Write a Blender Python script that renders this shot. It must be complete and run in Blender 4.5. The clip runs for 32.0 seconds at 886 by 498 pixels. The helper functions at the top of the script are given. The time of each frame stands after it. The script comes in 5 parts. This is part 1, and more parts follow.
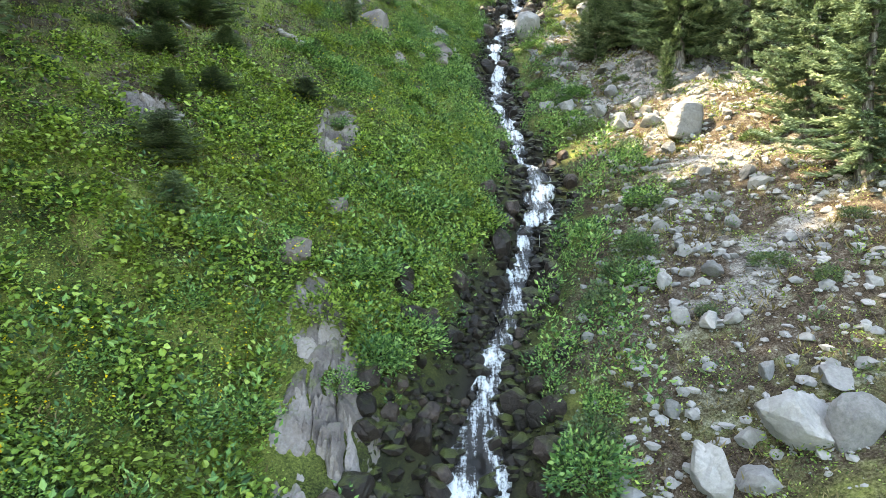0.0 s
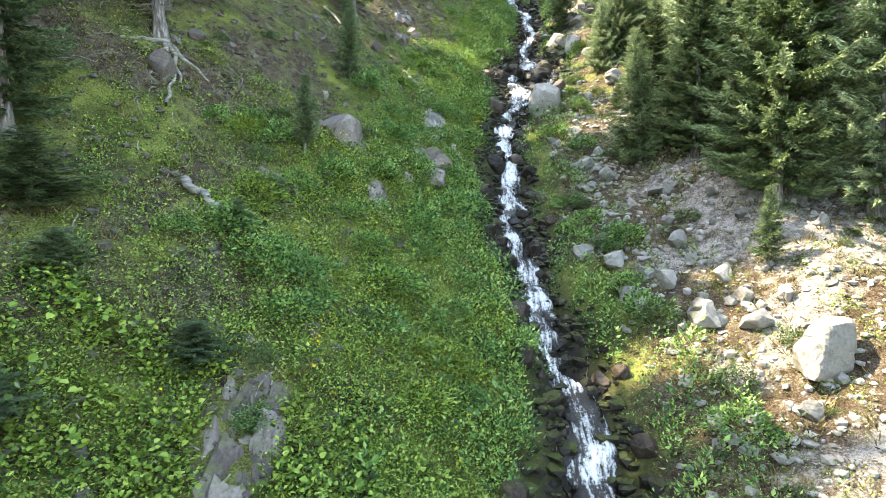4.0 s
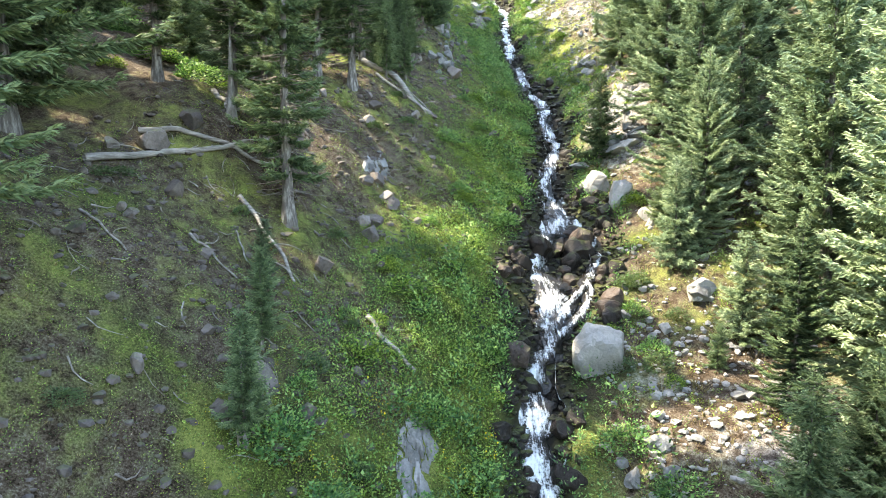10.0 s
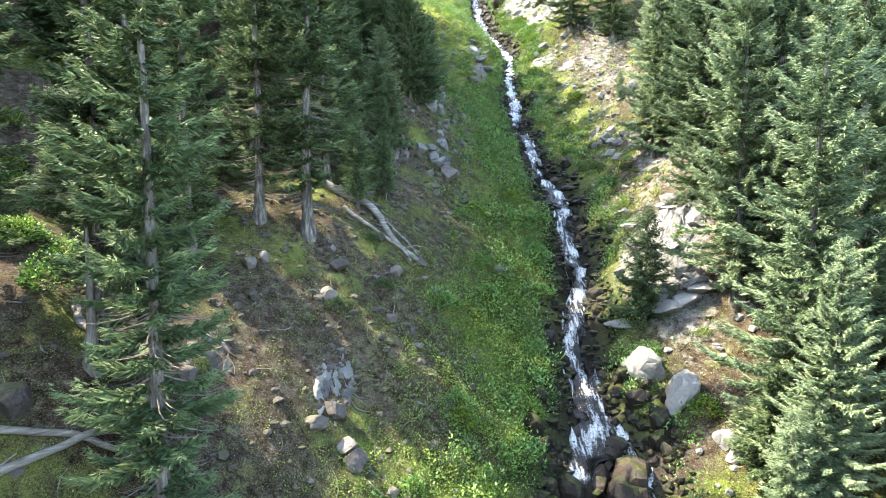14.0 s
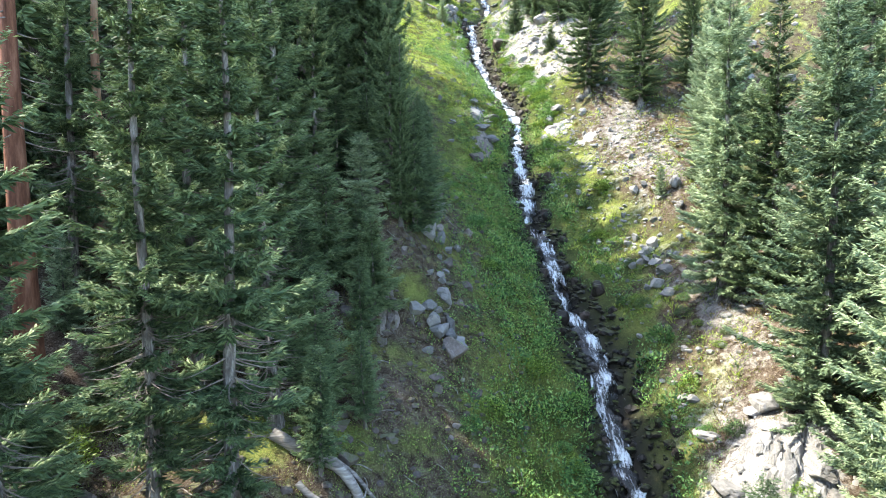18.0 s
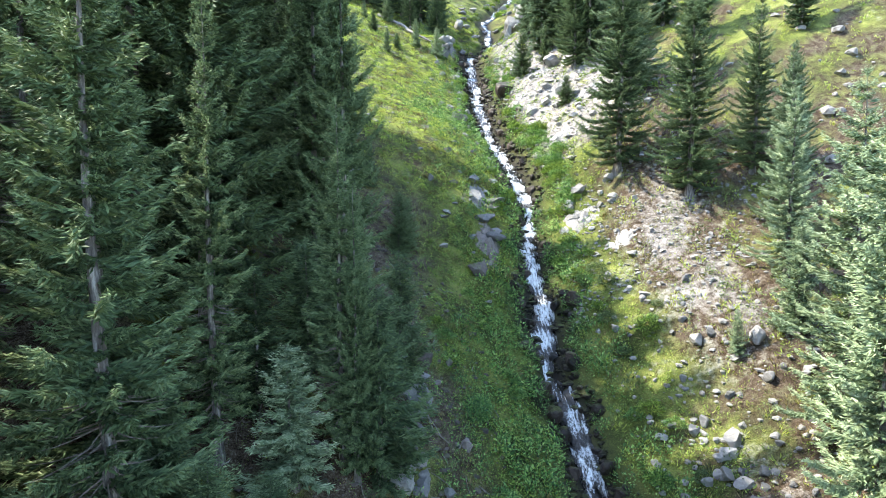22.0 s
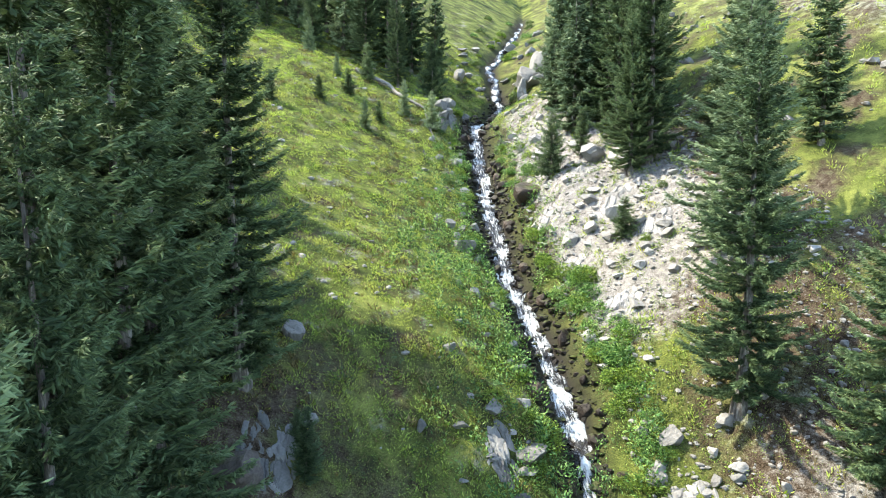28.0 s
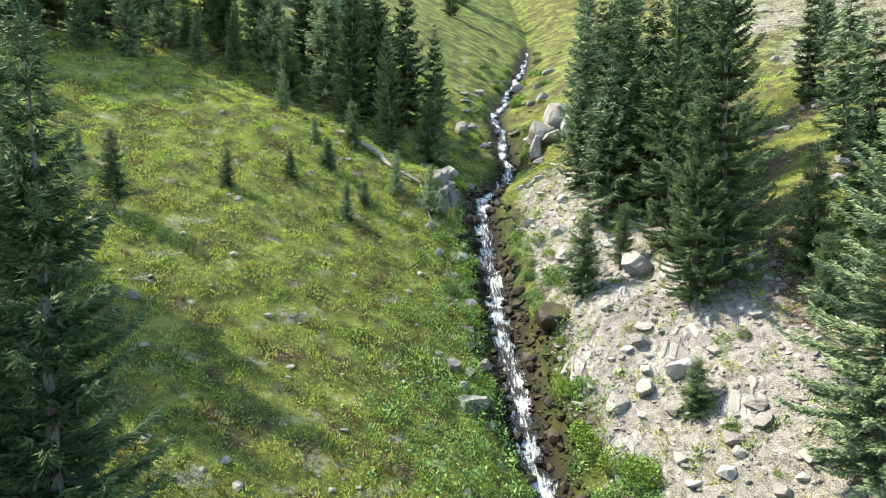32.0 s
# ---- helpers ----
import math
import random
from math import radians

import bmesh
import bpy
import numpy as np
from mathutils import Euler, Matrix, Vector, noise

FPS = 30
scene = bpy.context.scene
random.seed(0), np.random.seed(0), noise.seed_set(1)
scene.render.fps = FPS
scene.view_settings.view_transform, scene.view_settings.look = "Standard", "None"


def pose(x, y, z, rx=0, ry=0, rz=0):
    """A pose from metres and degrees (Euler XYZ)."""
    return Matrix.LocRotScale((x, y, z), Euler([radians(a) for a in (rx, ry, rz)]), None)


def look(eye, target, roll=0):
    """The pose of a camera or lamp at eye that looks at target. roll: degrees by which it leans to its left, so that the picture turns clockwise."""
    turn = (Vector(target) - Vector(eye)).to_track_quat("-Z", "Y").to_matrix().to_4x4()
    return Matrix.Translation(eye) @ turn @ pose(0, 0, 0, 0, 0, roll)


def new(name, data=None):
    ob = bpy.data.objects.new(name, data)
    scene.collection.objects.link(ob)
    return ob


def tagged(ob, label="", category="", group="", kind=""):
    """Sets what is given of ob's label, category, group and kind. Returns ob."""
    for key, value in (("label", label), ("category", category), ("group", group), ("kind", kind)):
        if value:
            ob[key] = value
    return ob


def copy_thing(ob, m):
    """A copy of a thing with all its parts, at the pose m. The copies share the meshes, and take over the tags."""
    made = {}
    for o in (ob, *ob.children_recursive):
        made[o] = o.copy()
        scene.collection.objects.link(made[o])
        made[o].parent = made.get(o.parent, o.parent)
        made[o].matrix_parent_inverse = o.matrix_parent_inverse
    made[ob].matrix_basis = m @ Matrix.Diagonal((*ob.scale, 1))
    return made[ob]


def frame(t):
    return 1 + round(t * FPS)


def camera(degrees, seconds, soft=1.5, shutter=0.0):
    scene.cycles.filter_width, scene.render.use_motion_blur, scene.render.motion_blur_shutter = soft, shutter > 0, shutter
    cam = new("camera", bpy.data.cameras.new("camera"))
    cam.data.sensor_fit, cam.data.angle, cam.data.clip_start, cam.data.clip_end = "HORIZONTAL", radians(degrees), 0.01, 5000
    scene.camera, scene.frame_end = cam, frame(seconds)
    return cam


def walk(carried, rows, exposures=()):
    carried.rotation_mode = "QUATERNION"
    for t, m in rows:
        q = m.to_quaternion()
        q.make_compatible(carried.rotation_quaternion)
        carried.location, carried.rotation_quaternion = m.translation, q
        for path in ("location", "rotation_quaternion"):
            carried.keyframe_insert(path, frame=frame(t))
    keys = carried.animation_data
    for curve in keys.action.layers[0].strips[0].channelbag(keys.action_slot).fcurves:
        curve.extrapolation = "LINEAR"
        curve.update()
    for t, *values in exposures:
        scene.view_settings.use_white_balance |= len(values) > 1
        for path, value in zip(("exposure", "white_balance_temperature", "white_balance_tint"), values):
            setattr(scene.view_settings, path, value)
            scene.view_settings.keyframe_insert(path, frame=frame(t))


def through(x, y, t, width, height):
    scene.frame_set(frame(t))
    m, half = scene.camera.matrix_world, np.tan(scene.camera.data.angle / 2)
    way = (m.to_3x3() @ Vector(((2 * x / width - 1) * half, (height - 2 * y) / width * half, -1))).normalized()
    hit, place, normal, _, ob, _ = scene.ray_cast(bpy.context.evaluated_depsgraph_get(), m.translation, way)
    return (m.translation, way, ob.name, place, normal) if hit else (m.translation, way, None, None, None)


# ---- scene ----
cam = camera(71.0, 32.0, 0.9)
# seconds, place in metres, heading, tilt and roll in degrees
PATH = [
    (0.0, 0.00, -0.00, 10.00, 1.55, -6.68, -0.34),
    (1.0, -0.03, 2.38, 11.31, 1.48, -6.55, -0.32),
    (2.0, -0.06, 4.65, 12.64, 1.41, -6.37, -0.30),
    (3.0, -0.11, 6.91, 14.09, 1.31, -6.27, -0.21),
    (4.0, -0.19, 9.21, 15.61, 1.10, -6.25, -0.04),
    (5.0, -0.29, 11.52, 17.18, 0.86, -6.27, 0.17),
    (6.0, -0.38, 13.82, 18.77, 0.63, -6.29, 0.34),
    (7.0, -0.46, 16.11, 20.35, 0.47, -6.30, 0.40),
    (8.0, -0.46, 18.36, 21.87, 0.44, -6.22, 0.33),
    (9.0, -0.41, 20.58, 23.44, 0.49, -6.16, 0.24),
    (10.0, -0.31, 22.78, 25.02, 0.60, -6.07, 0.11),
    (11.0, -0.23, 24.99, 26.62, 0.65, -6.03, -0.00),
    (12.0, -0.21, 27.30, 28.27, 0.60, -6.13, -0.12),
    (13.0, -0.15, 29.56, 29.90, 0.54, -6.21, -0.17),
    (14.0, -0.14, 31.72, 31.45, 0.47, -6.24, -0.14),
    (15.0, -0.27, 33.87, 33.05, 0.25, -6.22, -0.12),
    (16.0, -0.45, 36.05, 34.65, -0.03, -6.18, -0.11),
    (17.0, -0.59, 38.28, 36.22, -0.27, -6.12, -0.12),
    (18.0, -0.62, 40.62, 37.72, -0.38, -6.06, -0.14),
    (19.0, -0.52, 43.09, 39.20, -0.44, -5.98, -0.20),
    (20.0, -0.31, 45.74, 40.70, -0.43, -5.97, -0.22),
    (21.0, -0.16, 48.46, 42.16, -0.45, -5.95, -0.24),
    (22.0, -0.10, 51.15, 43.64, -0.49, -5.96, -0.19),
    (23.0, -0.08, 53.91, 45.09, -0.61, -5.93, -0.12),
    (24.0, -0.06, 56.62, 46.54, -0.72, -5.94, 0.05),
    (25.0, -0.12, 59.34, 47.97, -0.86, -5.93, 0.18),
    (26.0, -0.16, 62.06, 49.33, -0.95, -5.89, 0.18),
    (27.0, -0.18, 64.74, 50.66, -1.02, -5.79, 0.13),
    (28.0, -0.16, 67.33, 51.99, -1.09, -5.61, 0.12),
    (29.0, -0.11, 69.76, 53.37, -1.17, -5.34, 0.22),
    (30.0, -0.11, 72.09, 54.72, -1.25, -5.13, 0.21),
    (31.0, -0.15, 74.30, 56.04, -1.31, -5.04, 0.20),
    (32.0, -0.21, 76.49, 57.42, -1.37, -4.93, 0.22),
]
walk(cam, [(t, pose(x, y, z, 0, 0, yaw) @ pose(0, 0, 0, 90 + tilt, 0, 0) @ pose(0, 0, 0, 0, 0, roll)) for t, x, y, z, yaw, tilt, roll in PATH],
     [(0.0, 3.7, 9200, 5), (8.0, 3.66, 8300, 5), (12.0, 3.5, 7800, 5), (14.0, 3.4, 7500, 6), (19.0, 3.12, 7000, 6), (25.0, 2.78, 6850, 6), (30.0, 2.50, 7600, 2), (32.0, 2.33, 7700, 2)])

# ---- light: a clear day, the sun high on the left ----
SUN = Vector((-0.61, 0.10, 0.78)).normalized()
world = bpy.data.worlds.new("sky")
scene.world = world
world.use_nodes = True
wn = world.node_tree.nodes
sky = wn.new("ShaderNodeTexSky")
sky.sky_type, sky.sun_disc = "NISHITA", False
sky.sun_elevation, sky.sun_rotation = math.asin(SUN.z), math.atan2(SUN.x, SUN.y)
sky.altitude, sky.dust_density = 1500, 2.5
world.node_tree.links.new(sky.outputs[0], wn["Background"].inputs[0])
wn["Background"].inputs[1].default_value = 0.15
sun = new("sun", bpy.data.lights.new("sun", "SUN"))
sun.data.energy, sun.data.angle, sun.data.color = 2.0, radians(0.55), (1.0, 0.95, 0.86)
sun.matrix_world = look((0, 0, 100), Vector((0, 0, 100)) - SUN)


# ---- materials ----
def material(name, rough=0.8, spec=0.3):
    m = bpy.data.materials.new(name)
    m.use_nodes = True
    n = m.node_tree.nodes
    b = n["Principled BSDF"]
    b.inputs["Roughness"].default_value = rough
    b.inputs["Specular IOR Level"].default_value = spec
    return m, n, m.node_tree.links, b


def ramp(n, l, fac, stops):
    r = n.new("ShaderNodeValToRGB")
    e = r.color_ramp.elements
    while len(e) < len(stops):
        e.new(0.5)
    for k, (p, c) in enumerate(stops):
        e[k].position, e[k].color = p, (*c, 1)
    l.new(fac, r.inputs[0])
    return r.outputs[0]


def noise_tex(n, l, scale, detail=4, rough=0.6, vec=None):
    t = n.new("ShaderNodeTexNoise")
    t.inputs["Scale"].default_value, t.inputs["Detail"].default_value, t.inputs["Roughness"].default_value = scale, detail, rough
    if vec is not None:
        l.new(vec, t.inputs["Vector"])
    return t.outputs["Fac"]


def mix(n, l, fac, a, b, mode="MIX"):
    m = n.new("ShaderNodeMix")
    m.data_type, m.blend_type = "RGBA", mode
    for k, v in ((0, fac), (6, a), (7, b)):
        if isinstance(v, (int, float)):
            m.inputs[k].default_value = v
        elif isinstance(v, tuple):
            m.inputs[k].default_value = (*v, 1)
        else:
            l.new(v, m.inputs[k])
    return m.outputs[2]


def calc(n, l, op, a, b=0.0, clamp=False):
    m = n.new("ShaderNodeMath")
    m.operation, m.use_clamp = op, clamp
    for k, v in ((0, a), (1, b)):
        if isinstance(v, (int, float)):
            m.inputs[k].default_value = v
        else:
            l.new(v, m.inputs[k])
    return m.outputs[0]


def bump(n, l, b, height, strength, dist):
    u = n.new("ShaderNodeBump")
    u.inputs["Strength"].default_value, u.inputs["Distance"].default_value = strength, dist
    l.new(height, u.inputs["Height"])
    l.new(u.outputs[0], b.inputs["Normal"])


def object_random(n):
    return n.new("ShaderNodeObjectInfo").outputs["Random"]


def island_random(n):
    return n.new("ShaderNodeNewGeometry").outputs["Random Per Island"]


def place_vec(n):
    return n.new("ShaderNodeNewGeometry").outputs["Position"]


def leaf_material(name, stops, rough=0.55, through=0.25, patches=0.0, patch_to=(0.1, 0.1, 0.03)):
    m, n, l, b = material(name, rough, 0.25)
    c = ramp(n, l, island_random(n), stops)
    if patches:
        f = noise_tex(n, l, 0.45, 3, 0.6, place_vec(n))
        f = calc(n, l, "MULTIPLY", calc(n, l, "MULTIPLY", calc(n, l, "SUBTRACT", f, 0.45), 5.0, True), patches)
        c = mix(n, l, f, c, patch_to)
    l.new(c, b.inputs["Base Color"])
    t = n.new("ShaderNodeBsdfTranslucent")
    bright = mix(n, l, 1.0, c, (1.25, 1.35, 0.6), "MULTIPLY")
    l.new(bright, t.inputs[0])
    s = n.new("ShaderNodeMixShader")
    s.inputs[0].default_value = through
    l.new(b.outputs[0], s.inputs[1])
    l.new(t.outputs[0], s.inputs[2])
    l.new(s.outputs[0], n["Material Output"].inputs[0])
    return m


def needle_material(name, stops):
    m, n, l, b = material(name, 0.6, 0.25)
    growth_shade = n.new("ShaderNodeAttribute")
    growth_shade.attribute_name = "growth_shade"
    # new growth plus the crown's self-shade, both put into the needle colour
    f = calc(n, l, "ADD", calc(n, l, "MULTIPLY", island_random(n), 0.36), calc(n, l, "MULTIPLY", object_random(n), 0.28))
    f = calc(n, l, "ADD", f, calc(n, l, "MULTIPLY", growth_shade.outputs["Fac"], 0.36))
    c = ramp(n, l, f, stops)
    l.new(c, b.inputs["Base Color"])
    t = n.new("ShaderNodeBsdfTranslucent")
    l.new(c, t.inputs[0])
    s = n.new("ShaderNodeMixShader")
    s.inputs[0].default_value = 0.14
    l.new(b.outputs[0], s.inputs[1])
    l.new(t.outputs[0], s.inputs[2])
    l.new(s.outputs[0], n["Material Output"].inputs[0])
    return m


def rock_material(name, stops, lichen=0.3, moss=0.0, rough=0.85, wet=False):
    m, n, l, b = material(name, rough, 0.22 if wet else 0.3)
    p = place_vec(n)
    big, fine = noise_tex(n, l, 1.1, 5, 0.65, p), noise_tex(n, l, 14.0, 6, 0.75, p)
    f = calc(n, l, "ADD", calc(n, l, "MULTIPLY", big, 0.55), calc(n, l, "MULTIPLY", object_random(n), 0.35))
    f = calc(n, l, "ADD", f, calc(n, l, "MULTIPLY", calc(n, l, "SUBTRACT", fine, 0.5), 0.55))
    c = ramp(n, l, f, stops)
    spots = calc(n, l, "MULTIPLY", calc(n, l, "SUBTRACT", noise_tex(n, l, 6.0, 5, 0.7, p), 0.56), 9.0, True)
    c = mix(n, l, calc(n, l, "MULTIPLY", spots, lichen), c, (0.14, 0.14, 0.11))
    if moss:
        up = n.new("ShaderNodeSeparateXYZ")
        l.new(n.new("ShaderNodeNewGeometry").outputs["Normal"], up.inputs[0])
        f = calc(n, l, "ADD", calc(n, l, "MULTIPLY", up.outputs[2], 0.5), noise_tex(n, l, 1.6, 4, 0.6, p))
        f = calc(n, l, "MULTIPLY", calc(n, l, "MULTIPLY", calc(n, l, "SUBTRACT", f, 0.85), 5.0, True), moss)
        c = mix(n, l, f, c, (0.10, 0.13, 0.02))
    l.new(c, b.inputs["Base Color"])
    crack = n.new("ShaderNodeTexVoronoi")
    crack.feature, crack.inputs["Scale"].default_value = "DISTANCE_TO_EDGE", 2.3
    l.new(p, crack.inputs["Vector"])
    line = calc(n, l, "MULTIPLY", crack.outputs["Distance"], 12.0, True)
    bump(n, l, b, calc(n, l, "ADD", calc(n, l, "ADD", fine, calc(n, l, "MULTIPLY", big, 1.5)), calc(n, l, "MULTIPLY", line, 0.35)), 0.6, 0.06)
    return m


ROCK = rock_material("pale granite", [(0.2, (0.12, 0.115, 0.11)), (0.5, (0.25, 0.24, 0.23)), (0.85, (0.42, 0.40, 0.385))])
GREY = rock_material("grey stone", [(0.2, (0.09, 0.09, 0.09)), (0.5, (0.20, 0.195, 0.19)), (0.85, (0.34, 0.33, 0.31))])
RED = rock_material("purplish bank rock", [(0.2, (0.06, 0.05, 0.047)), (0.5, (0.16, 0.135, 0.125)), (0.85, (0.36, 0.32, 0.30))], 0.35, 0.45)
WET = rock_material("wet stream rock", [(0.2, (0.008, 0.007, 0.006)), (0.5, (0.026, 0.019, 0.016)), (0.85, (0.12, 0.088, 0.075))], 0.1, 0.4, 0.45, True)
TALUS = rock_material("white talus", [(0.2, (0.15, 0.143, 0.137)), (0.5, (0.30, 0.288, 0.277)), (0.85, (0.48, 0.465, 0.45))], 0.25)


def wood_material(name, stops, scale=9.0, grain=(1, 1, 0.18)):
    m, n, l, b = material(name, 0.85, 0.2)
    co = n.new("ShaderNodeTexCoord")
    mp = n.new("ShaderNodeMapping")
    mp.inputs["Scale"].default_value = grain
    l.new(co.outputs["Object"], mp.inputs[0])
    f = noise_tex(n, l, scale, 6, 0.7, mp.outputs[0])
    l.new(ramp(n, l, f, stops), b.inputs["Base Color"])
    bump(n, l, b, f, 0.8, 0.03)
    return m


BARK = wood_material("grey spruce bark", [(0.3, (0.035, 0.029, 0.025)), (0.5, (0.13, 0.115, 0.105)), (0.66, (0.33, 0.31, 0.285))])
PINK = wood_material("barkless reddish trunk", [(0.3, (0.13, 0.06, 0.035)), (0.5, (0.34, 0.20, 0.13)), (0.7, (0.45, 0.33, 0.25))], 4.0)
RUST = wood_material("rust-red flaking bark", [(0.3, (0.045, 0.018, 0.011)), (0.5, (0.15, 0.062, 0.038)), (0.7, (0.28, 0.14, 0.095))], 5.0)
GREYWOOD = wood_material("weathered grey wood", [(0.3, (0.07, 0.062, 0.055)), (0.5, (0.21, 0.19, 0.17)), (0.7, (0.42, 0.39, 0.36))])
LOGWOOD = wood_material("bleached lying wood", [(0.3, (0.08, 0.07, 0.062)), (0.5, (0.22, 0.20, 0.18)), (0.7, (0.42, 0.39, 0.36))], 14.0, (0.12, 0.12, 1.0))
TWIG = wood_material("dead twigs", [(0.3, (0.07, 0.06, 0.05)), (0.6, (0.22, 0.19, 0.17))])

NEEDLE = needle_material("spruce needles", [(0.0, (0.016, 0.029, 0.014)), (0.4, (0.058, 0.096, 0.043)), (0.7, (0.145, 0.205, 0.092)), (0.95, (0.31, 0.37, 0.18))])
# blue-green hue, raised in tone so that sunlight is part of the colour
BLUE_LIT = needle_material("blue-green spruce needles with painted sunlight", [(0.0, (0.034, 0.060, 0.033)), (0.38, (0.120, 0.175, 0.095)), (0.7, (0.28, 0.355, 0.20)), (0.95, (0.50, 0.56, 0.35))])
HERB = leaf_material("broad green leaves", [(0.0, (0.010, 0.030, 0.008)), (0.3, (0.050, 0.105, 0.020)), (0.6, (0.155, 0.265, 0.045)), (1.0, (0.38, 0.48, 0.11))], 0.5, 0.18, 0.5, (0.15, 0.19, 0.03))
LUSH = leaf_material("tall lush herbs", [(0.0, (0.012, 0.038, 0.014)), (0.3, (0.048, 0.115, 0.032)), (0.6, (0.135, 0.27, 0.072)), (1.0, (0.33, 0.47, 0.15))], 0.5, 0.18, 0.5, (0.045, 0.125, 0.05))
MEADOW = leaf_material("meadow grass", [(0.0, (0.17, 0.25, 0.055)), (0.5, (0.33, 0.42, 0.105)), (1.0, (0.52, 0.57, 0.21))], 0.6, 0.5, 0.6, (0.42, 0.40, 0.15))
MIXED = leaf_material("meadow herbs", [(0.0, (0.06, 0.12, 0.02)), (0.5, (0.15, 0.24, 0.05)), (1.0, (0.30, 0.38, 0.12))], 0.55, 0.4, 0.5, (0.22, 0.24, 0.06))
LITTER = leaf_material("needle litter", [(0.0, (0.022, 0.014, 0.008)), (0.5, (0.10, 0.062, 0.036)), (0.88, (0.20, 0.14, 0.09)), (1.0, (0.42, 0.36, 0.29))], 0.9, 0.05)
DRY = leaf_material("dry grass and heath", [(0.0, (0.06, 0.052, 0.020)), (0.5, (0.15, 0.12, 0.05)), (1.0, (0.30, 0.24, 0.13))], 0.7, 0.2)
SHRUB = leaf_material("grey-green shrub leaves", [(0.0, (0.035, 0.065, 0.030)), (0.5, (0.075, 0.12, 0.055)), (1.0, (0.15, 0.19, 0.09))])
YELLOW = leaf_material("yellow petals", [(0.0, (0.55, 0.36, 0.01)), (1.0, (0.75, 0.55, 0.03))])


def ground_material():
    m, n, l, b = material("slope soil", 0.95, 0.15)
    p = place_vec(n)
    zone = n.new("ShaderNodeAttribute")
    zone.attribute_name = "zone"
    s = n.new("ShaderNodeSeparateColor")
    l.new(zone.outputs["Color"], s.inputs[0])
    coarse, mid, fine = noise_tex(n, l, 0.6, 5, 0.65, p), noise_tex(n, l, 3.0, 6, 0.7, p), noise_tex(n, l, 22.0, 6, 0.8, p)
    def spreadout(a, wa, b2, wb):
        f = calc(n, l, "ADD", calc(n, l, "MULTIPLY", a, wa), calc(n, l, "MULTIPLY", b2, wb))
        return calc(n, l, "ADD", calc(n, l, "MULTIPLY", calc(n, l, "SUBTRACT", f, 0.5), 1.9), 0.5, True)
    jitter = calc(n, l, "ADD", calc(n, l, "MULTIPLY", calc(n, l, "SUBTRACT", mid, 0.5), 1.3), calc(n, l, "MULTIPLY", calc(n, l, "SUBTRACT", coarse, 0.5), 0.9))
    soil = ramp(n, l, spreadout(fine, 0.6, mid, 0.4), [(0.34, (0.014, 0.009, 0.005)), (0.5, (0.072, 0.051, 0.034)), (0.62, (0.13, 0.106, 0.084)), (0.74, (0.27, 0.243, 0.21))])
    green = ramp(n, l, spreadout(fine, 0.55, coarse, 0.45), [(0.34, (0.014, 0.022, 0.006)), (0.5, (0.085, 0.105, 0.024)), (0.68, (0.215, 0.23, 0.062))])
    sand = ramp(n, l, spreadout(fine, 0.65, mid, 0.35), [(0.34, (0.07, 0.062, 0.056)), (0.5, (0.205, 0.19, 0.178)), (0.68, (0.39, 0.37, 0.35))])
    def soft(o):
        return calc(n, l, "ADD", calc(n, l, "MULTIPLY", calc(n, l, "ADD", calc(n, l, "SUBTRACT", o, 0.5), jitter), 2.2), 0.5, True)
    c = mix(n, l, soft(s.outputs[1]), soil, green)
    c = mix(n, l, soft(s.outputs[2]), c, sand)
    wetness = s.outputs[0]
    c = mix(n, l, wetness, c, (0.022, 0.019, 0.016))
    l.new(c, b.inputs["Base Color"])
    bump(n, l, b, calc(n, l, "ADD", fine, calc(n, l, "MULTIPLY", mid, 1.2)), 0.8, 0.05)
    return m


GROUND = ground_material()


def water_material():
    m, n, l, b = material("white water", 0.12, 0.5)
    uv = n.new("ShaderNodeUVMap")
    mp = n.new("ShaderNodeMapping")
    mp.inputs["Scale"].default_value = (1.0, 0.2, 1)
    l.new(uv.outputs[0], mp.inputs[0])
    streak, spray = noise_tex(n, l, 8.0, 6, 0.7, mp.outputs[0]), noise_tex(n, l, 14.0, 5, 0.7, place_vec(n))
    a = n.new("ShaderNodeAttribute")
    a.attribute_name = "foam"
    f = calc(n, l, "ADD", a.outputs["Fac"], calc(n, l, "ADD", calc(n, l, "MULTIPLY", calc(n, l, "SUBTRACT", streak, 0.5), 2.8), calc(n, l, "MULTIPLY", calc(n, l, "SUBTRACT", spray, 0.5), 1.5)))
    f = calc(n, l, "MULTIPLY", calc(n, l, "SUBTRACT", f, 0.42), 1.7, True)
    l.new(mix(n, l, f, (0.016, 0.014, 0.012), (0.60, 0.63, 0.65)), b.inputs["Base Color"])
    l.new(calc(n, l, "ADD", calc(n, l, "MULTIPLY", f, 0.6), 0.07), b.inputs["Roughness"])
    bump(n, l, b, calc(n, l, "ADD", streak, spray), 0.7, 0.06)
    return m


WATER = water_material()


# ---- lie of the land ----
# the stream's line: y, x and height; and how steeply each bank climbs away from it
STREAM_Y = [-20, 4, 10, 15, 20, 25, 30, 35, 40, 45, 50, 55, 60, 65, 70, 75, 80, 85, 90, 95, 100, 105, 110, 115, 118, 120.5, 124, 128, 137, 155, 182, 420, 1600]
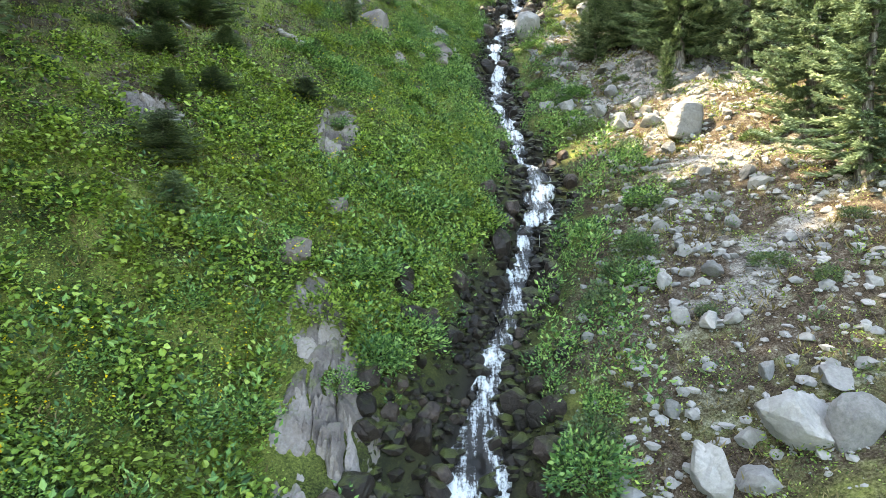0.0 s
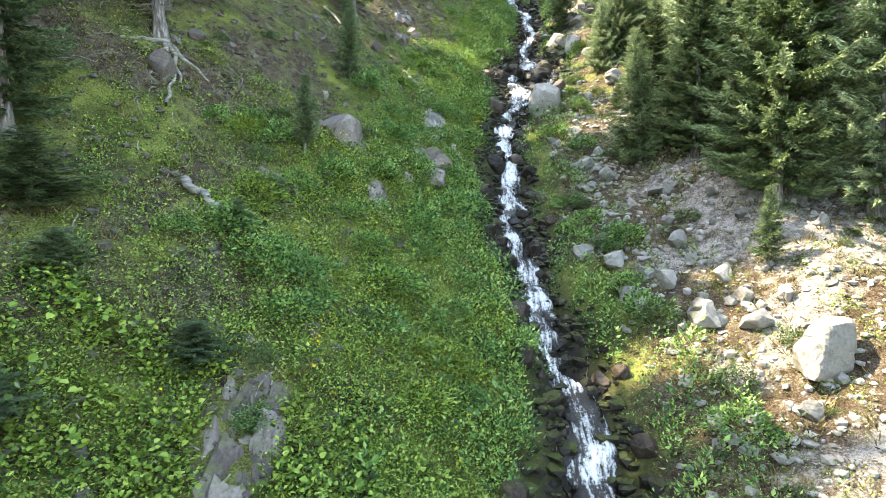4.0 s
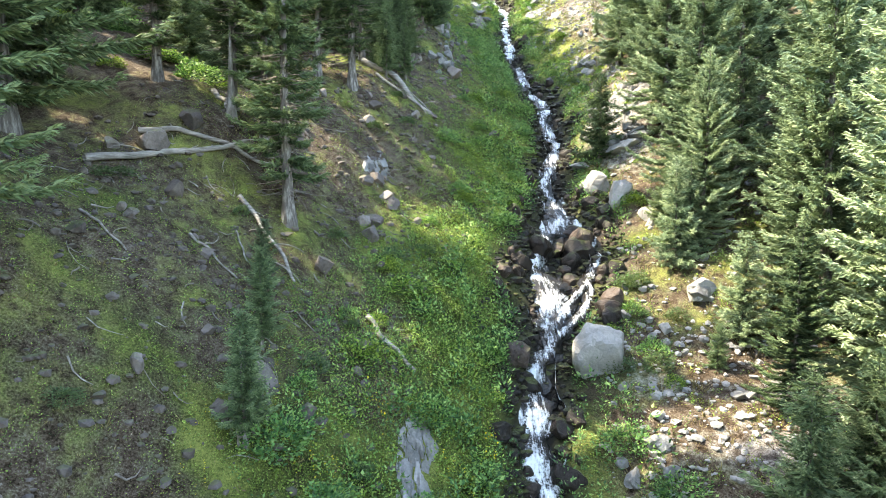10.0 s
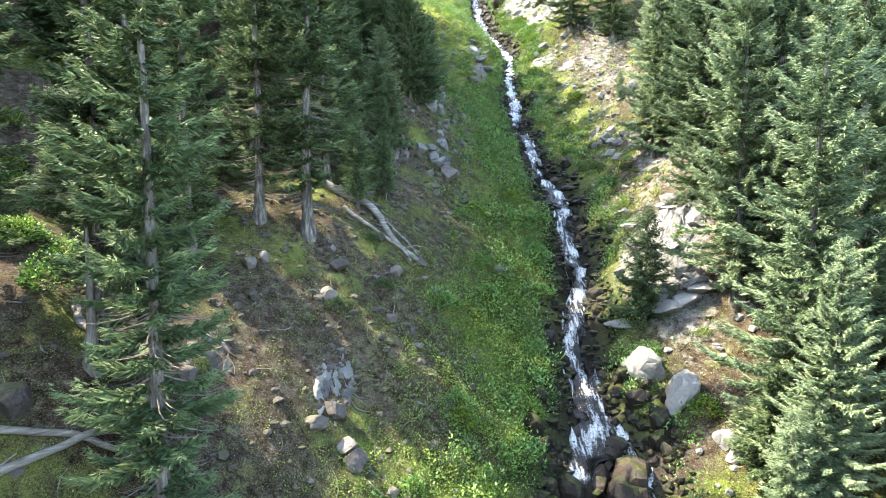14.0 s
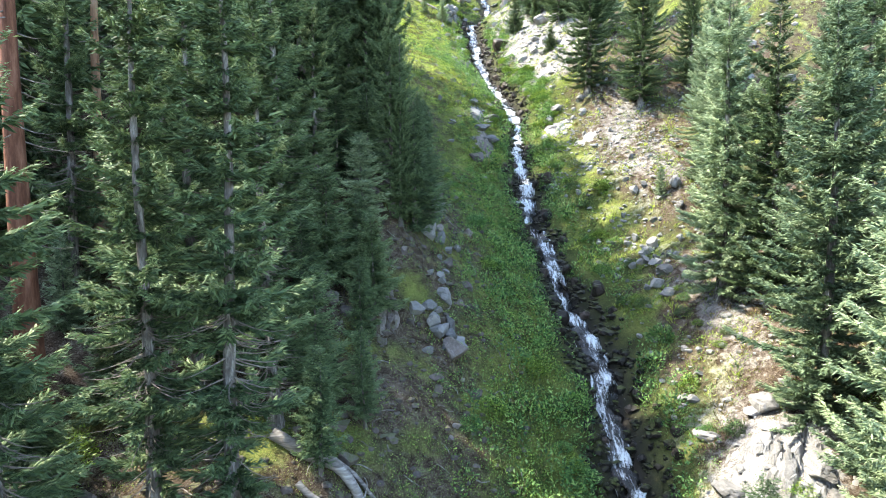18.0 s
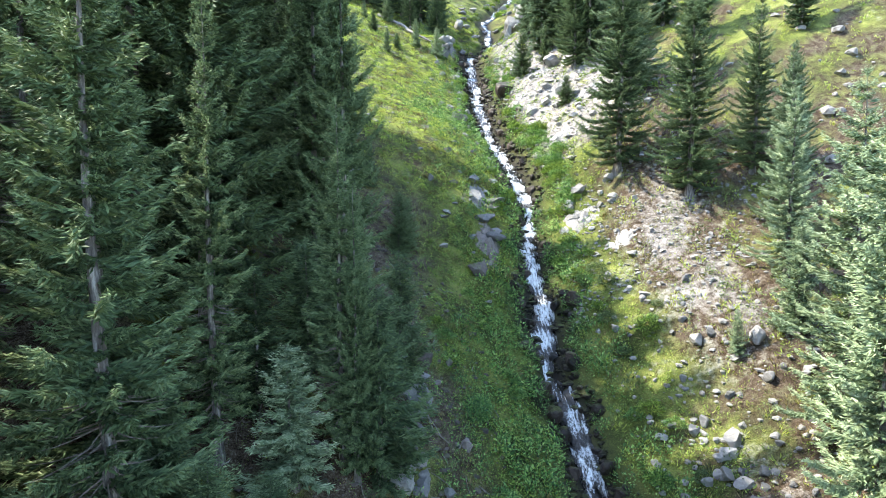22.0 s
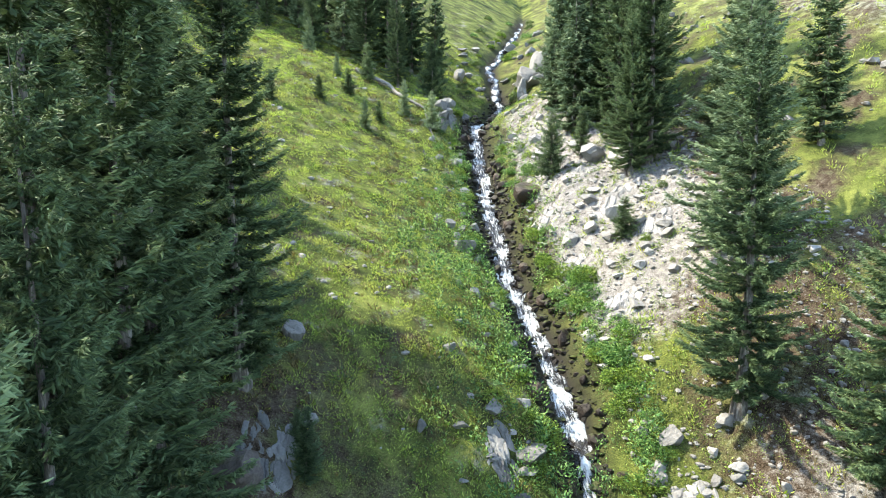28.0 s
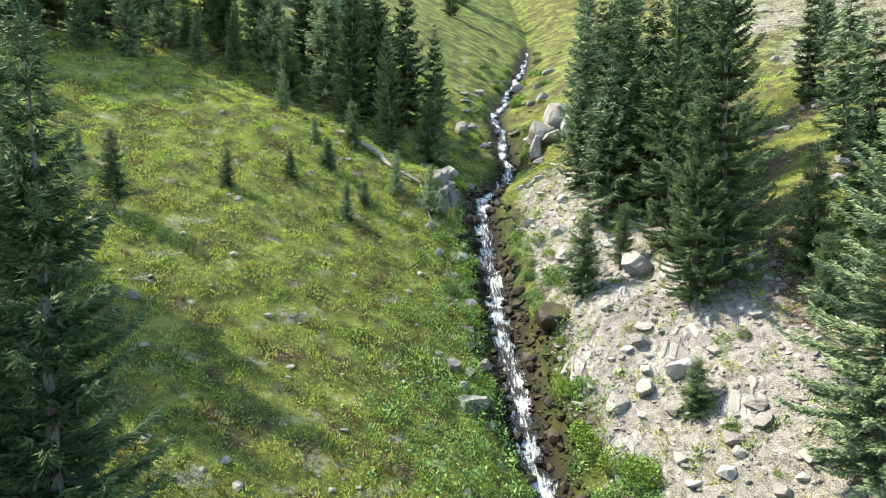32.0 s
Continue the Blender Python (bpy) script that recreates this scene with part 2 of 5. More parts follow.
STREAM_X = [-3, -1.1, -0.1, 0.85, 2.45, 2.95, 2.15, 2.0, 2.2, 3.4, 4.7, 4.9, 5.8, 6.2, 5.8, 5.3, 4.95, 5.1, 5.45, 5.0, 4.15, 3.85, 3.65, 3.4, 3.4, 3.7, 5.2, 6.6, 6.2, 11.4, 16.5, 20, 20]
STREAM_Z = [-8, 1.1, 3.5, 5.8, 8.1, 10.4, 12.2, 14.3, 17.7, 20.1, 22.2, 24.4, 27.0, 29.5, 31.4, 33.6, 36.3, 39.4, 42.4, 44.6, 46.6, 49.1, 51.4, 54.2, 56.4, 57.1, 57.5, 59.6, 64.8, 72.5, 82, 215, 420]
LEFT_Y = [-20, 15, 20, 25, 30, 35, 38, 41, 46, 52, 60, 66, 70, 76, 82, 92, 105, 120, 200]
LEFT_S = [0.58, 0.58, 0.56, 0.55, 0.82, 0.82, 0.70, 0.56, 0.58, 0.49, 0.47, 0.60, 0.74, 0.68, 0.52, 0.46, 0.46, 0.45, 0.40]
RIGHT_Y = [-20, 18, 27, 32, 37, 41, 46, 50, 54, 58, 61, 66, 70, 75, 80, 85, 91, 97, 105, 112, 126, 200]
RIGHT_S = [0.38, 0.38, 0.37, 0.44, 0.27, 0.14, 0.28, 0.40, 0.55, 0.85, 0.75, 0.55, 0.52, 0.36, 0.45, 0.52, 0.74, 0.80, 0.88, 0.78, 0.50, 0.40]


def smooth_curve(ys, vs):
    """A table lookup, rounded off over a metre or two."""
    fine = np.arange(ys[0], 200.0, 0.5)
    v = np.interp(fine, ys, vs)
    k = np.hanning(11)
    v = np.convolve(np.pad(v, 5, mode="edge"), k / k.sum(), "valid")
    far = [(a, b) for a, b in zip(ys, vs) if a > 200]
    return np.append(fine, [a for a, b in far]), np.append(v, [b for a, b in far])


# swells and hollows of the banks: y, distance from the stream, height, and how far each reaches along and across
SWELLS = [(14.2, -5.5, 1.0, 4, 4), (19, -6, 0.4, 3, 4), (30, -10, -1.1, 4, 4), (46.5, -7, -0.9, 3, 2.2), (45, -11.5, 0.5, 3, 2.5),
          (55.2, -9, 1.8, 4, 3.5), (67.5, -8, 0.5, 4, 3), (57, 4.2, 0.8, 3, 2.5), (76.5, 8, 1.4, 4, 4), (94.5, -5, 0.9, 5, 3.5),
          (99, 6, -0.6, 4, 3), (104, 3.4, 0.9, 3, 1.8), (107, 8.5, -1.4, 4, 4), (118, -3.2, 1.0, 3, 1.8), (127, 4, 1.2, 4, 2)]
XS, ZS = smooth_curve(STREAM_Y, STREAM_X), smooth_curve(STREAM_Y, STREAM_Z)
LS, RS = smooth_curve(LEFT_Y, LEFT_S), smooth_curve(RIGHT_Y, RIGHT_S)


def stream_x(y):
    return np.interp(y, *XS)


def waves(x, y, scale, seed):
    """Cheap rolling noise between about -1 and 1."""
    rng = np.random.RandomState(seed)
    out = 0.0
    for k in range(7):
        a, p, f = rng.uniform(0, 6.283), rng.uniform(0, 6.283), rng.uniform(0.6, 1.7) / scale
        out = out + np.sin((x * np.cos(a) + y * np.sin(a)) * 6.283 * f + p + 1.3 * np.sin(y * f * 2.1 + k) * np.cos(x * f * 1.7 + p))
    return out / 4.0


def channel(y):
    """Half the width of the stream's bed."""
    return 1.25 + 0.35 * np.sin(y * 0.9 + 1.0) * np.sin(y * 0.37) + 1.25 * np.exp(-((y - 48.5) / 4.0) ** 2) + 0.5 * np.exp(-((y - 10.5) / 3.5) ** 2) + 0.25 * np.clip((y - 90) / 3, 0, 1) * np.clip((121 - y) / 3, 0, 1) + 0.5 * np.exp(-((y - 65.0) / 5.0) ** 2) - 0.3 * np.exp(-((y - 86.0) / 5.0) ** 2)


def falls(y):
    """The stream's steps: flat pools and short drops, about its mean fall."""
    turn = np.mod((y * 2.6 + 2.6 * np.sin(y * 0.63) + 1.5 * np.sin(y * 0.29)) / 6.283, 1)
    up = np.clip((turn - 0.6) / 0.4, 0, 1)
    return 0.42 * (up * up * (3 - 2 * up) - turn) + 0.13


def ground(x, y):
    """Height of the ground, without loose stones."""
    x, y = np.asarray(x, float), np.asarray(y, float)
    d = x - stream_x(y)
    z = np.interp(y, *ZS)
    left, right = np.maximum(-d, 0), np.maximum(d, 0)
    l = np.interp(y, *LS) * (np.minimum(left, 12) + 0.75 * np.clip(left - 12, 0, 30) + 0.3 * np.maximum(left - 42, 0) * np.exp(-np.maximum(left - 42, 0) / 300))
    r = np.interp(y, *RS) * (np.minimum(right, 7) + 0.55 * np.clip(right - 7, 0, 40) + 0.3 * np.maximum(right - 47, 0) * np.exp(-np.maximum(right - 47, 0) / 300))
    away = np.clip((np.abs(d) - 1.0) / 4.0, 0, 1)
    bed = np.clip(1 - np.abs(d) / channel(y), 0, 1)
    for sy, sd, dz, ry, rd in SWELLS:
        z = z + dz * np.exp(-((y - sy) / ry) ** 2 - ((d - sd) / rd) ** 2)
    smoother = 1 - 0.85 * np.clip((y - 80) / 8, 0, 1) * (d < 0)
    rough = away * smoother * (0.30 * waves(x, y, 7.0, 3) + 0.10 * waves(x, y, 2.2, 4) + 0.035 * waves(x, y, 0.8, 5))
    far = np.clip((y - 150) / 250, 0, 1)
    return z + l + r + rough + far * 12 * waves(x, y, 120, 6) - 0.35 * np.sqrt(bed) + falls(y) * np.clip(bed * 3, 0, 1) * np.clip((190 - y) / 5, 0, 1)


# ---- meshes ----
def mesh(name, v, f, mats, smooth=False, slot=None):
    """A mesh from an array of points and an array of faces that all have as many corners."""
    me = bpy.data.meshes.new(name)
    v, f = np.asarray(v, np.float32), np.asarray(f, np.int32)
    me.vertices.add(len(v))
    me.vertices.foreach_set("co", v.ravel())
    k = f.shape[1]
    me.loops.add(f.size)
    me.loops.foreach_set("vertex_index", f.ravel())
    me.polygons.add(len(f))
    me.polygons.foreach_set("loop_start", np.arange(0, f.size, k, dtype=np.int32))
    me.polygons.foreach_set("use_smooth", np.full(len(f), smooth))
    for m in mats if isinstance(mats, (list, tuple)) else [mats]:
        me.materials.append(m)
    if slot is not None:
        me.polygons.foreach_set("material_index", np.asarray(slot, np.int32))
    me.update(calc_edges=True)
    return me


def grid_faces(rows, cols):
    i = np.arange((rows - 1) * (cols - 1))
    a = i // (cols - 1) * cols + i % (cols - 1)
    return np.stack([a, a + 1, a + cols + 1, a + cols], 1)


def unit(a):
    return a / (np.linalg.norm(a, axis=1)[:, None] + 1e-9)


def under(name, data, parent, label=""):
    ob = new(name, data)
    ob.parent = parent
    return tagged(ob, label) if label else ob


# ---- the ground: one sheet, fine along the stream and coarse far off ----
def bell(v, c, w):
    return np.exp(-((v - c) / w) ** 2)


def zones(x, y):
    """How wet, how green and how bare and pale the ground is, each from 0 to 1."""
    d = x - stream_x(y)
    left, right = np.maximum(-d, 0), np.maximum(d, 0)
    near = np.clip((34 - np.abs(d)) / 10, 0, 1) * np.clip((170 - y) / 20, 0, 1)
    n1, n2 = waves(x, y, 9.0, 21) * near, waves(x, y, 3.5, 22) * near
    wet = np.clip(1.25 - np.abs(d) / (channel(y) + 0.3), 0, 1) * np.clip((182 - y) / 8, 0, 1)
    lush = np.where(d < 0, np.clip(1.3 - left / (6.5 + 2.5 * n1 + 3.5 * bell(y, 20, 14)), 0, 1), np.clip(1.0 - right / (2.6 + 1.2 * n1 + 4.6 * bell(y, 77, 10) + 2.5 * bell(y, 92, 5)), 0, 1))
    carpet = np.clip(1.9 - y / 10.5, 0, 1) * (d < 0)
    meadow = np.clip((y - 84) / 6, 0, 1) * (d < 0)
    shade_moss = np.interp(y, [26, 40, 84, 90], [0.52, 0.30, 0.34, 0.5]) + 0.34 * n2 + 0.25 * n1
    green = np.clip(np.maximum(np.maximum(lush, carpet), np.maximum(meadow * (0.75 + 0.2 * n2), shade_moss * (d < 0))) + (d > 0) * (0.36 + 0.3 * n2), 0, 1)
    bank = np.clip((y - 24) / 3, 0, 1) * np.clip((34 - y) / 3, 0, 1) * bell(right, 7.5, 3.0) * 0.85
    bank = np.maximum(bank, np.clip((y - 9) / 5, 0, 1) * np.clip((44 - y) / 4, 0, 1) * bell(right, 6.0, 3.4) * (0.32 + 0.3 * n2))
    bank = np.maximum(bank, bell(y, 57.5, 4.0) * bell(right, 3.6, 1.8) * 1.0)
    bank = np.maximum(bank, np.clip((y - 71) / 6, 0, 1) * np.clip((90 - y) / 6, 0, 1) * bell(right, 6.6, 2.6) * 0.55)
    bank = np.maximum(bank, np.clip((y - 91) / 3, 0, 1) * np.clip((122 - y) / 8, 0, 1) * np.clip((right - 1.6) / 1.0, 0, 1) * np.clip((11 - right) / 3, 0, 1) * 0.9)
    bank = np.maximum(bank, np.clip((y - 80) / 20, 0, 1) * np.clip((right - 18) / 8, 0, 1) * (0.42 + 0.3 * n1))
    bank = np.maximum(bank, bell(y, 66, 6) * bell(right, 4.8, 1.3) * 0.55)
    bank = np.maximum(bank, meadow * np.clip(0.05 + 0.45 * near * waves(x, y, 2.0, 23), 0, 0.5))
    bank = np.clip(bank + 0.15 * n2 * (bank > 0.1), 0, 1)
    far = np.clip((y - 84) / 8, 0, 1) * np.clip((right - 9) / 4, 0, 1)
    green = np.clip(np.maximum(green - 0.5 * bank, far * (0.62 + 0.3 * n2) * (1 - 0.6 * bank)), 0, 1)
    green = np.maximum(green, np.clip((y - 112) / 6, 0, 1) * (0.6 + 0.2 * n2))
    return wet, green, bank


def build_ground():
    near = np.concatenate([np.arange(-26, -14, 0.8), np.arange(-14, -2.4, 0.36), np.arange(-2.4, 2.4, 0.2), np.arange(2.4, 13, 0.36), np.arange(13, 26, 0.8)])
    out = np.array([1.6, 4, 8, 14, 24, 40, 70, 120, 200, 340, 600, 1100, 2000])
    cols = np.concatenate([near[0] - out[::-1], near, near[-1] + out])
    rows = np.concatenate([-6 - np.array([900, 400, 200, 100, 50, 25, 12, 5.0]), np.arange(-6, 2, 1.0), np.arange(2, 130, 0.36), np.arange(130, 165, 1.0), 165 + np.array([3, 7, 12, 20, 32, 50, 80, 130, 200, 300, 450, 700, 1100, 1430])])
    y, c = np.meshgrid(rows, cols, indexing="ij")
    x = c + stream_x(y)
    v = np.stack([x, y, ground(x, y)], -1).reshape(-1, 3)
    me = mesh("ground", v, grid_faces(len(rows), len(cols)), GROUND, True)
    a = me.color_attributes.new("zone", "FLOAT_COLOR", "POINT")
    w, g, b = zones(v[:, 0], v[:, 1])
    a.data.foreach_set("color", np.stack([w, g, b, np.ones_like(w)], 1).astype(np.float32).ravel())
    return tagged(new("ground", me), "steep mountainside of moss, brown duff and pale gravel", "ground", kind="structure")


build_ground()


# ---- the stream ----
def water_level(y):
    return np.interp(y, *ZS) + 0.04 + 0.30 * bell(y, 48.5, 4.0) + falls(y)


def water_strand(y0, y1, middle, half, name, label, seed):
    y = np.arange(y0, y1, 0.1)
    u = np.linspace(-1, 1, 15)
    yy, uu = np.meshgrid(y, u, indexing="ij")
    wobble = 0.30 * np.sin(yy * 0.85 + seed) + 0.10 * np.sin(yy * 2.3 + seed * 2)
    hw = half(yy) * (0.9 + 0.22 * np.sin(yy * 1.1 + seed) + 0.16 * np.sin(yy * 3.1) + 0.14 * np.sin(yy * 7.3 + seed) + 0.3 * waves(uu * 3, yy, 0.7, seed + 30))
    x = stream_x(yy) + middle(yy) + wobble + uu * hw
    drop = np.gradient(water_level(y), y)[:, None] - np.gradient(np.interp(y, *ZS), y)[:, None]
    z = water_level(yy) + 0.05 * np.cos(uu * 1.5) + 0.035 * waves(x, yy, 0.5, seed) - 0.15 * np.abs(uu) ** 3
    foam = 0.33 + 0.5 * np.clip(drop, -0.4, 0.8) + 0.32 * (1 - np.abs(uu)) - 0.55 * np.abs(uu) ** 2 + 0.20 * waves(x, yy, 1.1, seed + 9) + 0.24 * bell(yy, 85.5, 6.0) + 0.12 * bell(yy, 97, 3.0) - 0.08 * np.clip((yy - 60) / 10, 0, 1) + 0.2 * bell(yy, 37.5, 3)
    me = mesh(name, np.stack([x, yy, z], -1).reshape(-1, 3), grid_faces(len(y), len(u)), WATER, True)
    me.attributes.new("foam", "FLOAT", "POINT").data.foreach_set("value", foam.astype(np.float32).ravel())
    uv = me.uv_layers.new(name="flow")
    idx = np.empty(len(me.loops), np.int32)
    me.loops.foreach_get("vertex_index", idx)
    uv.data.foreach_set("uv", np.stack([x.ravel()[idx], z.ravel()[idx] * 2], 1).astype(np.float32).ravel())
    return tagged(new(name, me), label, "water", kind="structure")


def gaps(y, seed):
    """1 where a side thread runs, 0 where it is lost among the rocks."""
    return np.clip(0.5 + 1.6 * np.sin(y * 0.83 + seed) + 0.9 * np.sin(y * 0.31 + 2 * seed), 0.02, 1) * (1 - 0.9 * bell(y, 85.5, 6.0))


def side_thread(shift, seed):
    return lambda y: shift * (channel(y) - 0.35) + 0.22 * np.sin(y * 1.1 + seed)


WHITE = "white cascading mountain stream over dark wet rocks"
THREAD = "thin thread of white water among dark rocks"
water_strand(1, 186, lambda y: -0.05 - 0.75 * bell(y, 48.5, 3.2), lambda y: 0.60 + 0.14 * (channel(y) - 1.1) + 0.2 * bell(y, 85.5, 6.0) + 0.75 * np.clip((y - 89) / 3, 0, 1) * np.clip((124 - y) / 4, 0, 1), "stream", WHITE, 1)
water_strand(3, 128, side_thread(0.55, 2), lambda y: 0.42 * gaps(y, 2), "stream_arm", THREAD, 5)
water_strand(3, 128, side_thread(-0.6, 4), lambda y: 0.40 * gaps(y, 5), "stream_arm", THREAD, 8)
water_strand(44.6, 52.6, lambda y: 1.35 * np.sqrt(np.clip(1 - ((y - 48.6) / 4.2) ** 2, 0, 1)), lambda y: 0.42 + 0 * y, "stream_arm", "narrow side arm of white water among boulders", 4)
water_strand(8.2, 13.0, lambda y: 0.9 * np.sqrt(np.clip(1 - ((y - 10.6) / 2.5) ** 2, 0, 1)), lambda y: 0.4 + 0 * y, "stream_arm", "thin side fall of white water among boulders", 7)


# ---- stones ----
def stone_mesh(name, seed, mat, level=4, cuts=10, near=0.62, rough=0.05, smooth=False):
    """A worn stone: a ball with flat faces broken off all round, its edges rubbed and its skin uneven."""
    rng = np.random.RandomState(seed)
    bm = bmesh.new()
    bmesh.ops.create_icosphere(bm, subdivisions=level, radius=1.0)
    v = np.array([q.co[:] for q in bm.verts])
    f = np.array([[q.index for q in t.verts] for t in bm.faces])
    bm.free()
    way = unit(rng.normal(size=(cuts, 3)))
    for n, d in zip(way, rng.uniform(near, near + 0.34, cuts)):
        v -= 0.94 * np.maximum(v @ n - d, 0)[:, None] * n
    v *= np.array([1.0, rng.uniform(0.72, 0.95), rng.uniform(0.7, 0.9)])
    out = unit(v)
    for scale, size in ((1.1, 1.0), (0.42, 0.5), (0.2, 0.28)):
        v += out * (rough * size * waves(v[:, 0] + 0.7 * v[:, 2], v[:, 1] - 0.6 * v[:, 2], scale, seed + int(90 * scale)))[:, None]
    v[:, :2] /= np.abs(v[:, 0]).max()
    v[:, 2] /= np.abs(v[:, 2]).max()
    return mesh(name, v, f, mat, smooth)


KINDS = (("pale", ROCK), ("grey", GREY), ("bank", RED), ("wet", WET), ("talus", TALUS))
STONES = {k: [stone_mesh("stone", 40 + 10 * i + j, m, 3 if k == "wet" else 4, 11 + j, 0.6 if k == "wet" else 0.42, 0.045) for j in range(8)]
          for i, (k, m) in enumerate(KINDS)}
LABELS = {"pale": ("pale angular granite boulder on the slope", "boulder", "boulders on the slope"),
          "grey": ("grey weathered stone lying in thin grass", "stone", "stones on the slope"),
          "bank": ("purplish cracked bank rock with moss", "rock", "rocks of the green bank"),
          "wet": ("dark wet rock in the stream bed", "rock", "wet rocks of the stream"),
          "talus": ("white sunlit talus block", "rock", "white talus blocks")}
rock_rng = np.random.RandomState(5)


def stone(x, y, w, h, kind, name="boulder", sink=0.30, label=""):
    """One stone, w wide and h high as it shows above the ground."""
    me = STONES[kind][rock_rng.randint(8)]
    ob = new(name, me)
    ob.matrix_world = pose(x, y, float(ground(x, y)) + h * (0.5 - sink), rock_rng.uniform(-14, 14), rock_rng.uniform(-14, 14), rock_rng.uniform(0, 360)) @ Matrix.Diagonal((w * 0.5, w * rock_rng.uniform(0.38, 0.55), h * 0.6, 1))
    t = LABELS[kind]
    return tagged(ob, label or t[0], t[1], t[2])


def boulder(x, y, w, h):
    """A stone of the kind that belongs at its place."""
    d = x - float(stream_x(y))
    kind = "pale"
    if 80 < y < 90 and d > 0:
        w, h = 0.65 * w, 0.55 * h
    h = min(h, 0.8 * w)
    if d < -1.2:
        kind = "bank" if y < 84 else "grey"
    elif abs(d) < float(channel(y)) + 0.1:
        kind = "wet"
    elif y > 90:
        kind = "talus"
    elif w < 0.7 and rock_rng.rand() < 0.5:
        kind = "grey"
    stone(x, y, w, h, kind, {"pale": "boulder", "grey": "stone", "bank": "bank_rock", "wet": "stream_rock", "talus": "talus_block"}[kind])


boulder(4.7, 9.4, 0.84, 0.53)
boulder(6.3, 9.6, 1.11, 1.22)
boulder(4.1, 9.8, 1.07, 0.97)
boulder(5.6, 10.0, 1.45, 1.01)
boulder(4.9, 10.3, 0.50, 0.39)
boulder(6.7, 10.9, 0.91, 0.36)
boulder(4.0, 11.4, 0.47, 0.35)
boulder(5.8, 13.0, 0.40, 0.40)
boulder(5.3, 13.1, 0.59, 0.40)
boulder(-3.6, 13.3, 0.76, 0.89)
boulder(4.9, 13.5, 0.56, 0.47)
boulder(6.0, 14.7, 0.58, 0.47)
boulder(-3.1, 15.2, 0.71, 0.85)
boulder(5.7, 15.8, 0.44, 0.34)
boulder(5.7, 16.2, 0.50, 0.31)
boulder(7.4, 16.9, 0.52, 0.43)
boulder(5.6, 17.5, 0.78, 0.47)
boulder(8.6, 18.2, 0.75, 0.37)
boulder(7.4, 18.4, 0.58, 0.29)
boulder(6.2, 18.6, 0.57, 0.29)
boulder(8.7, 19.1, 0.62, 0.39)
boulder(7.6, 19.7, 0.50, 0.47)
boulder(5.4, 20.1, 0.53, 0.38)
boulder(4.0, 22.5, 0.71, 1.01)
boulder(7.5, 24.8, 0.86, 0.57)
boulder(3.6, 25.0, 0.72, 0.42)
boulder(6.4, 25.5, 1.04, 1.27)
boulder(6.4, 25.7, 0.90, 0.84)
boulder(7.5, 25.7, 0.66, 0.44)
boulder(5.1, 26.8, 0.67, 0.52)
boulder(7.5, 26.9, 0.77, 0.77)
boulder(5.0, 27.4, 0.91, 0.46)
boulder(6.1, 27.5, 1.31, 0.70)
boulder(5.8, 28.0, 0.63, 0.39)
boulder(-8.9, 28.0, 1.20, 0.88)
boulder(7.0, 28.0, 0.48, 0.40)
boulder(6.9, 29.0, 0.84, 0.70)
boulder(8.8, 29.0, 0.55, 0.35)
boulder(5.0, 29.0, 0.98, 0.57)
boulder(-9.2, 29.7, 0.47, 0.83)
boulder(4.9, 30.1, 0.71, 0.68)
boulder(4.2, 30.1, 0.88, 0.65)
boulder(7.0, 30.3, 0.53, 0.53)
boulder(-4.0, 30.4, 1.54, 1.15)
boulder(-3.9, 30.4, 1.65, 1.15)
boulder(-5.2, 30.5, 0.56, 0.44)
boulder(-1.8, 30.6, 0.42, 0.46)
boulder(-4.3, 31.3, 0.81, 0.69)
boulder(-1.0, 31.7, 1.11, 0.87)
boulder(6.2, 32.0, 0.47, 0.40)
boulder(7.5, 32.1, 0.68, 0.49)
boulder(7.3, 32.5, 1.15, 0.30)
boulder(-1.0, 32.9, 1.20, 1.02)
boulder(-1.1, 33.0, 1.28, 1.21)
boulder(5.3, 34.5, 0.52, 0.35)
boulder(6.0, 34.7, 0.74, 0.74)
boulder(6.0, 34.9, 0.63, 0.59)
boulder(5.4, 36.0, 0.59, 0.96)
boulder(5.4, 36.1, 0.82, 0.99)
boulder(5.5, 36.1, 0.57, 0.99)
boulder(5.0, 36.3, 0.58, 0.66)
boulder(6.1, 37.0, 0.69, 0.60)
boulder(4.3, 37.8, 0.61, 0.43)
boulder(4.5, 38.4, 0.50, 0.40)
boulder(5.6, 38.4, 0.58, 0.54)
boulder(4.6, 38.5, 0.71, 0.50)
boulder(5.5, 39.2, 0.63, 0.46)
boulder(5.3, 39.3, 0.65, 0.46)
boulder(13.1, 41.3, 0.72, 0.43)
boulder(-4.3, 42.0, 0.82, 0.66)
boulder(-9.5, 42.3, 1.34, 0.75)
boulder(7.0, 43.5, 0.48, 0.48)
boulder(-8.9, 43.7, 0.94, 0.66)
boulder(8.5, 44.3, 1.09, 0.73)
boulder(8.5, 44.4, 1.24, 0.90)
boulder(-3.1, 44.7, 0.77, 0.77)
boulder(-3.4, 45.2, 0.56, 0.47)
boulder(-3.1, 45.5, 0.79, 0.53)
boulder(-2.6, 47.3, 0.72, 0.51)
boulder(-3.6, 47.5, 0.63, 0.48)
boulder(-2.8, 47.6, 0.64, 0.94)
boulder(-3.3, 48.2, 0.65, 0.70)
boulder(3.5, 49.0, 1.39, 1.17)
boulder(3.6, 49.1, 1.07, 1.01)
boulder(5.3, 49.2, 1.52, 1.52)
boulder(8.3, 49.3, 0.71, 0.90)
boulder(8.2, 49.8, 0.80, 1.18)
boulder(5.4, 49.8, 1.76, 1.29)
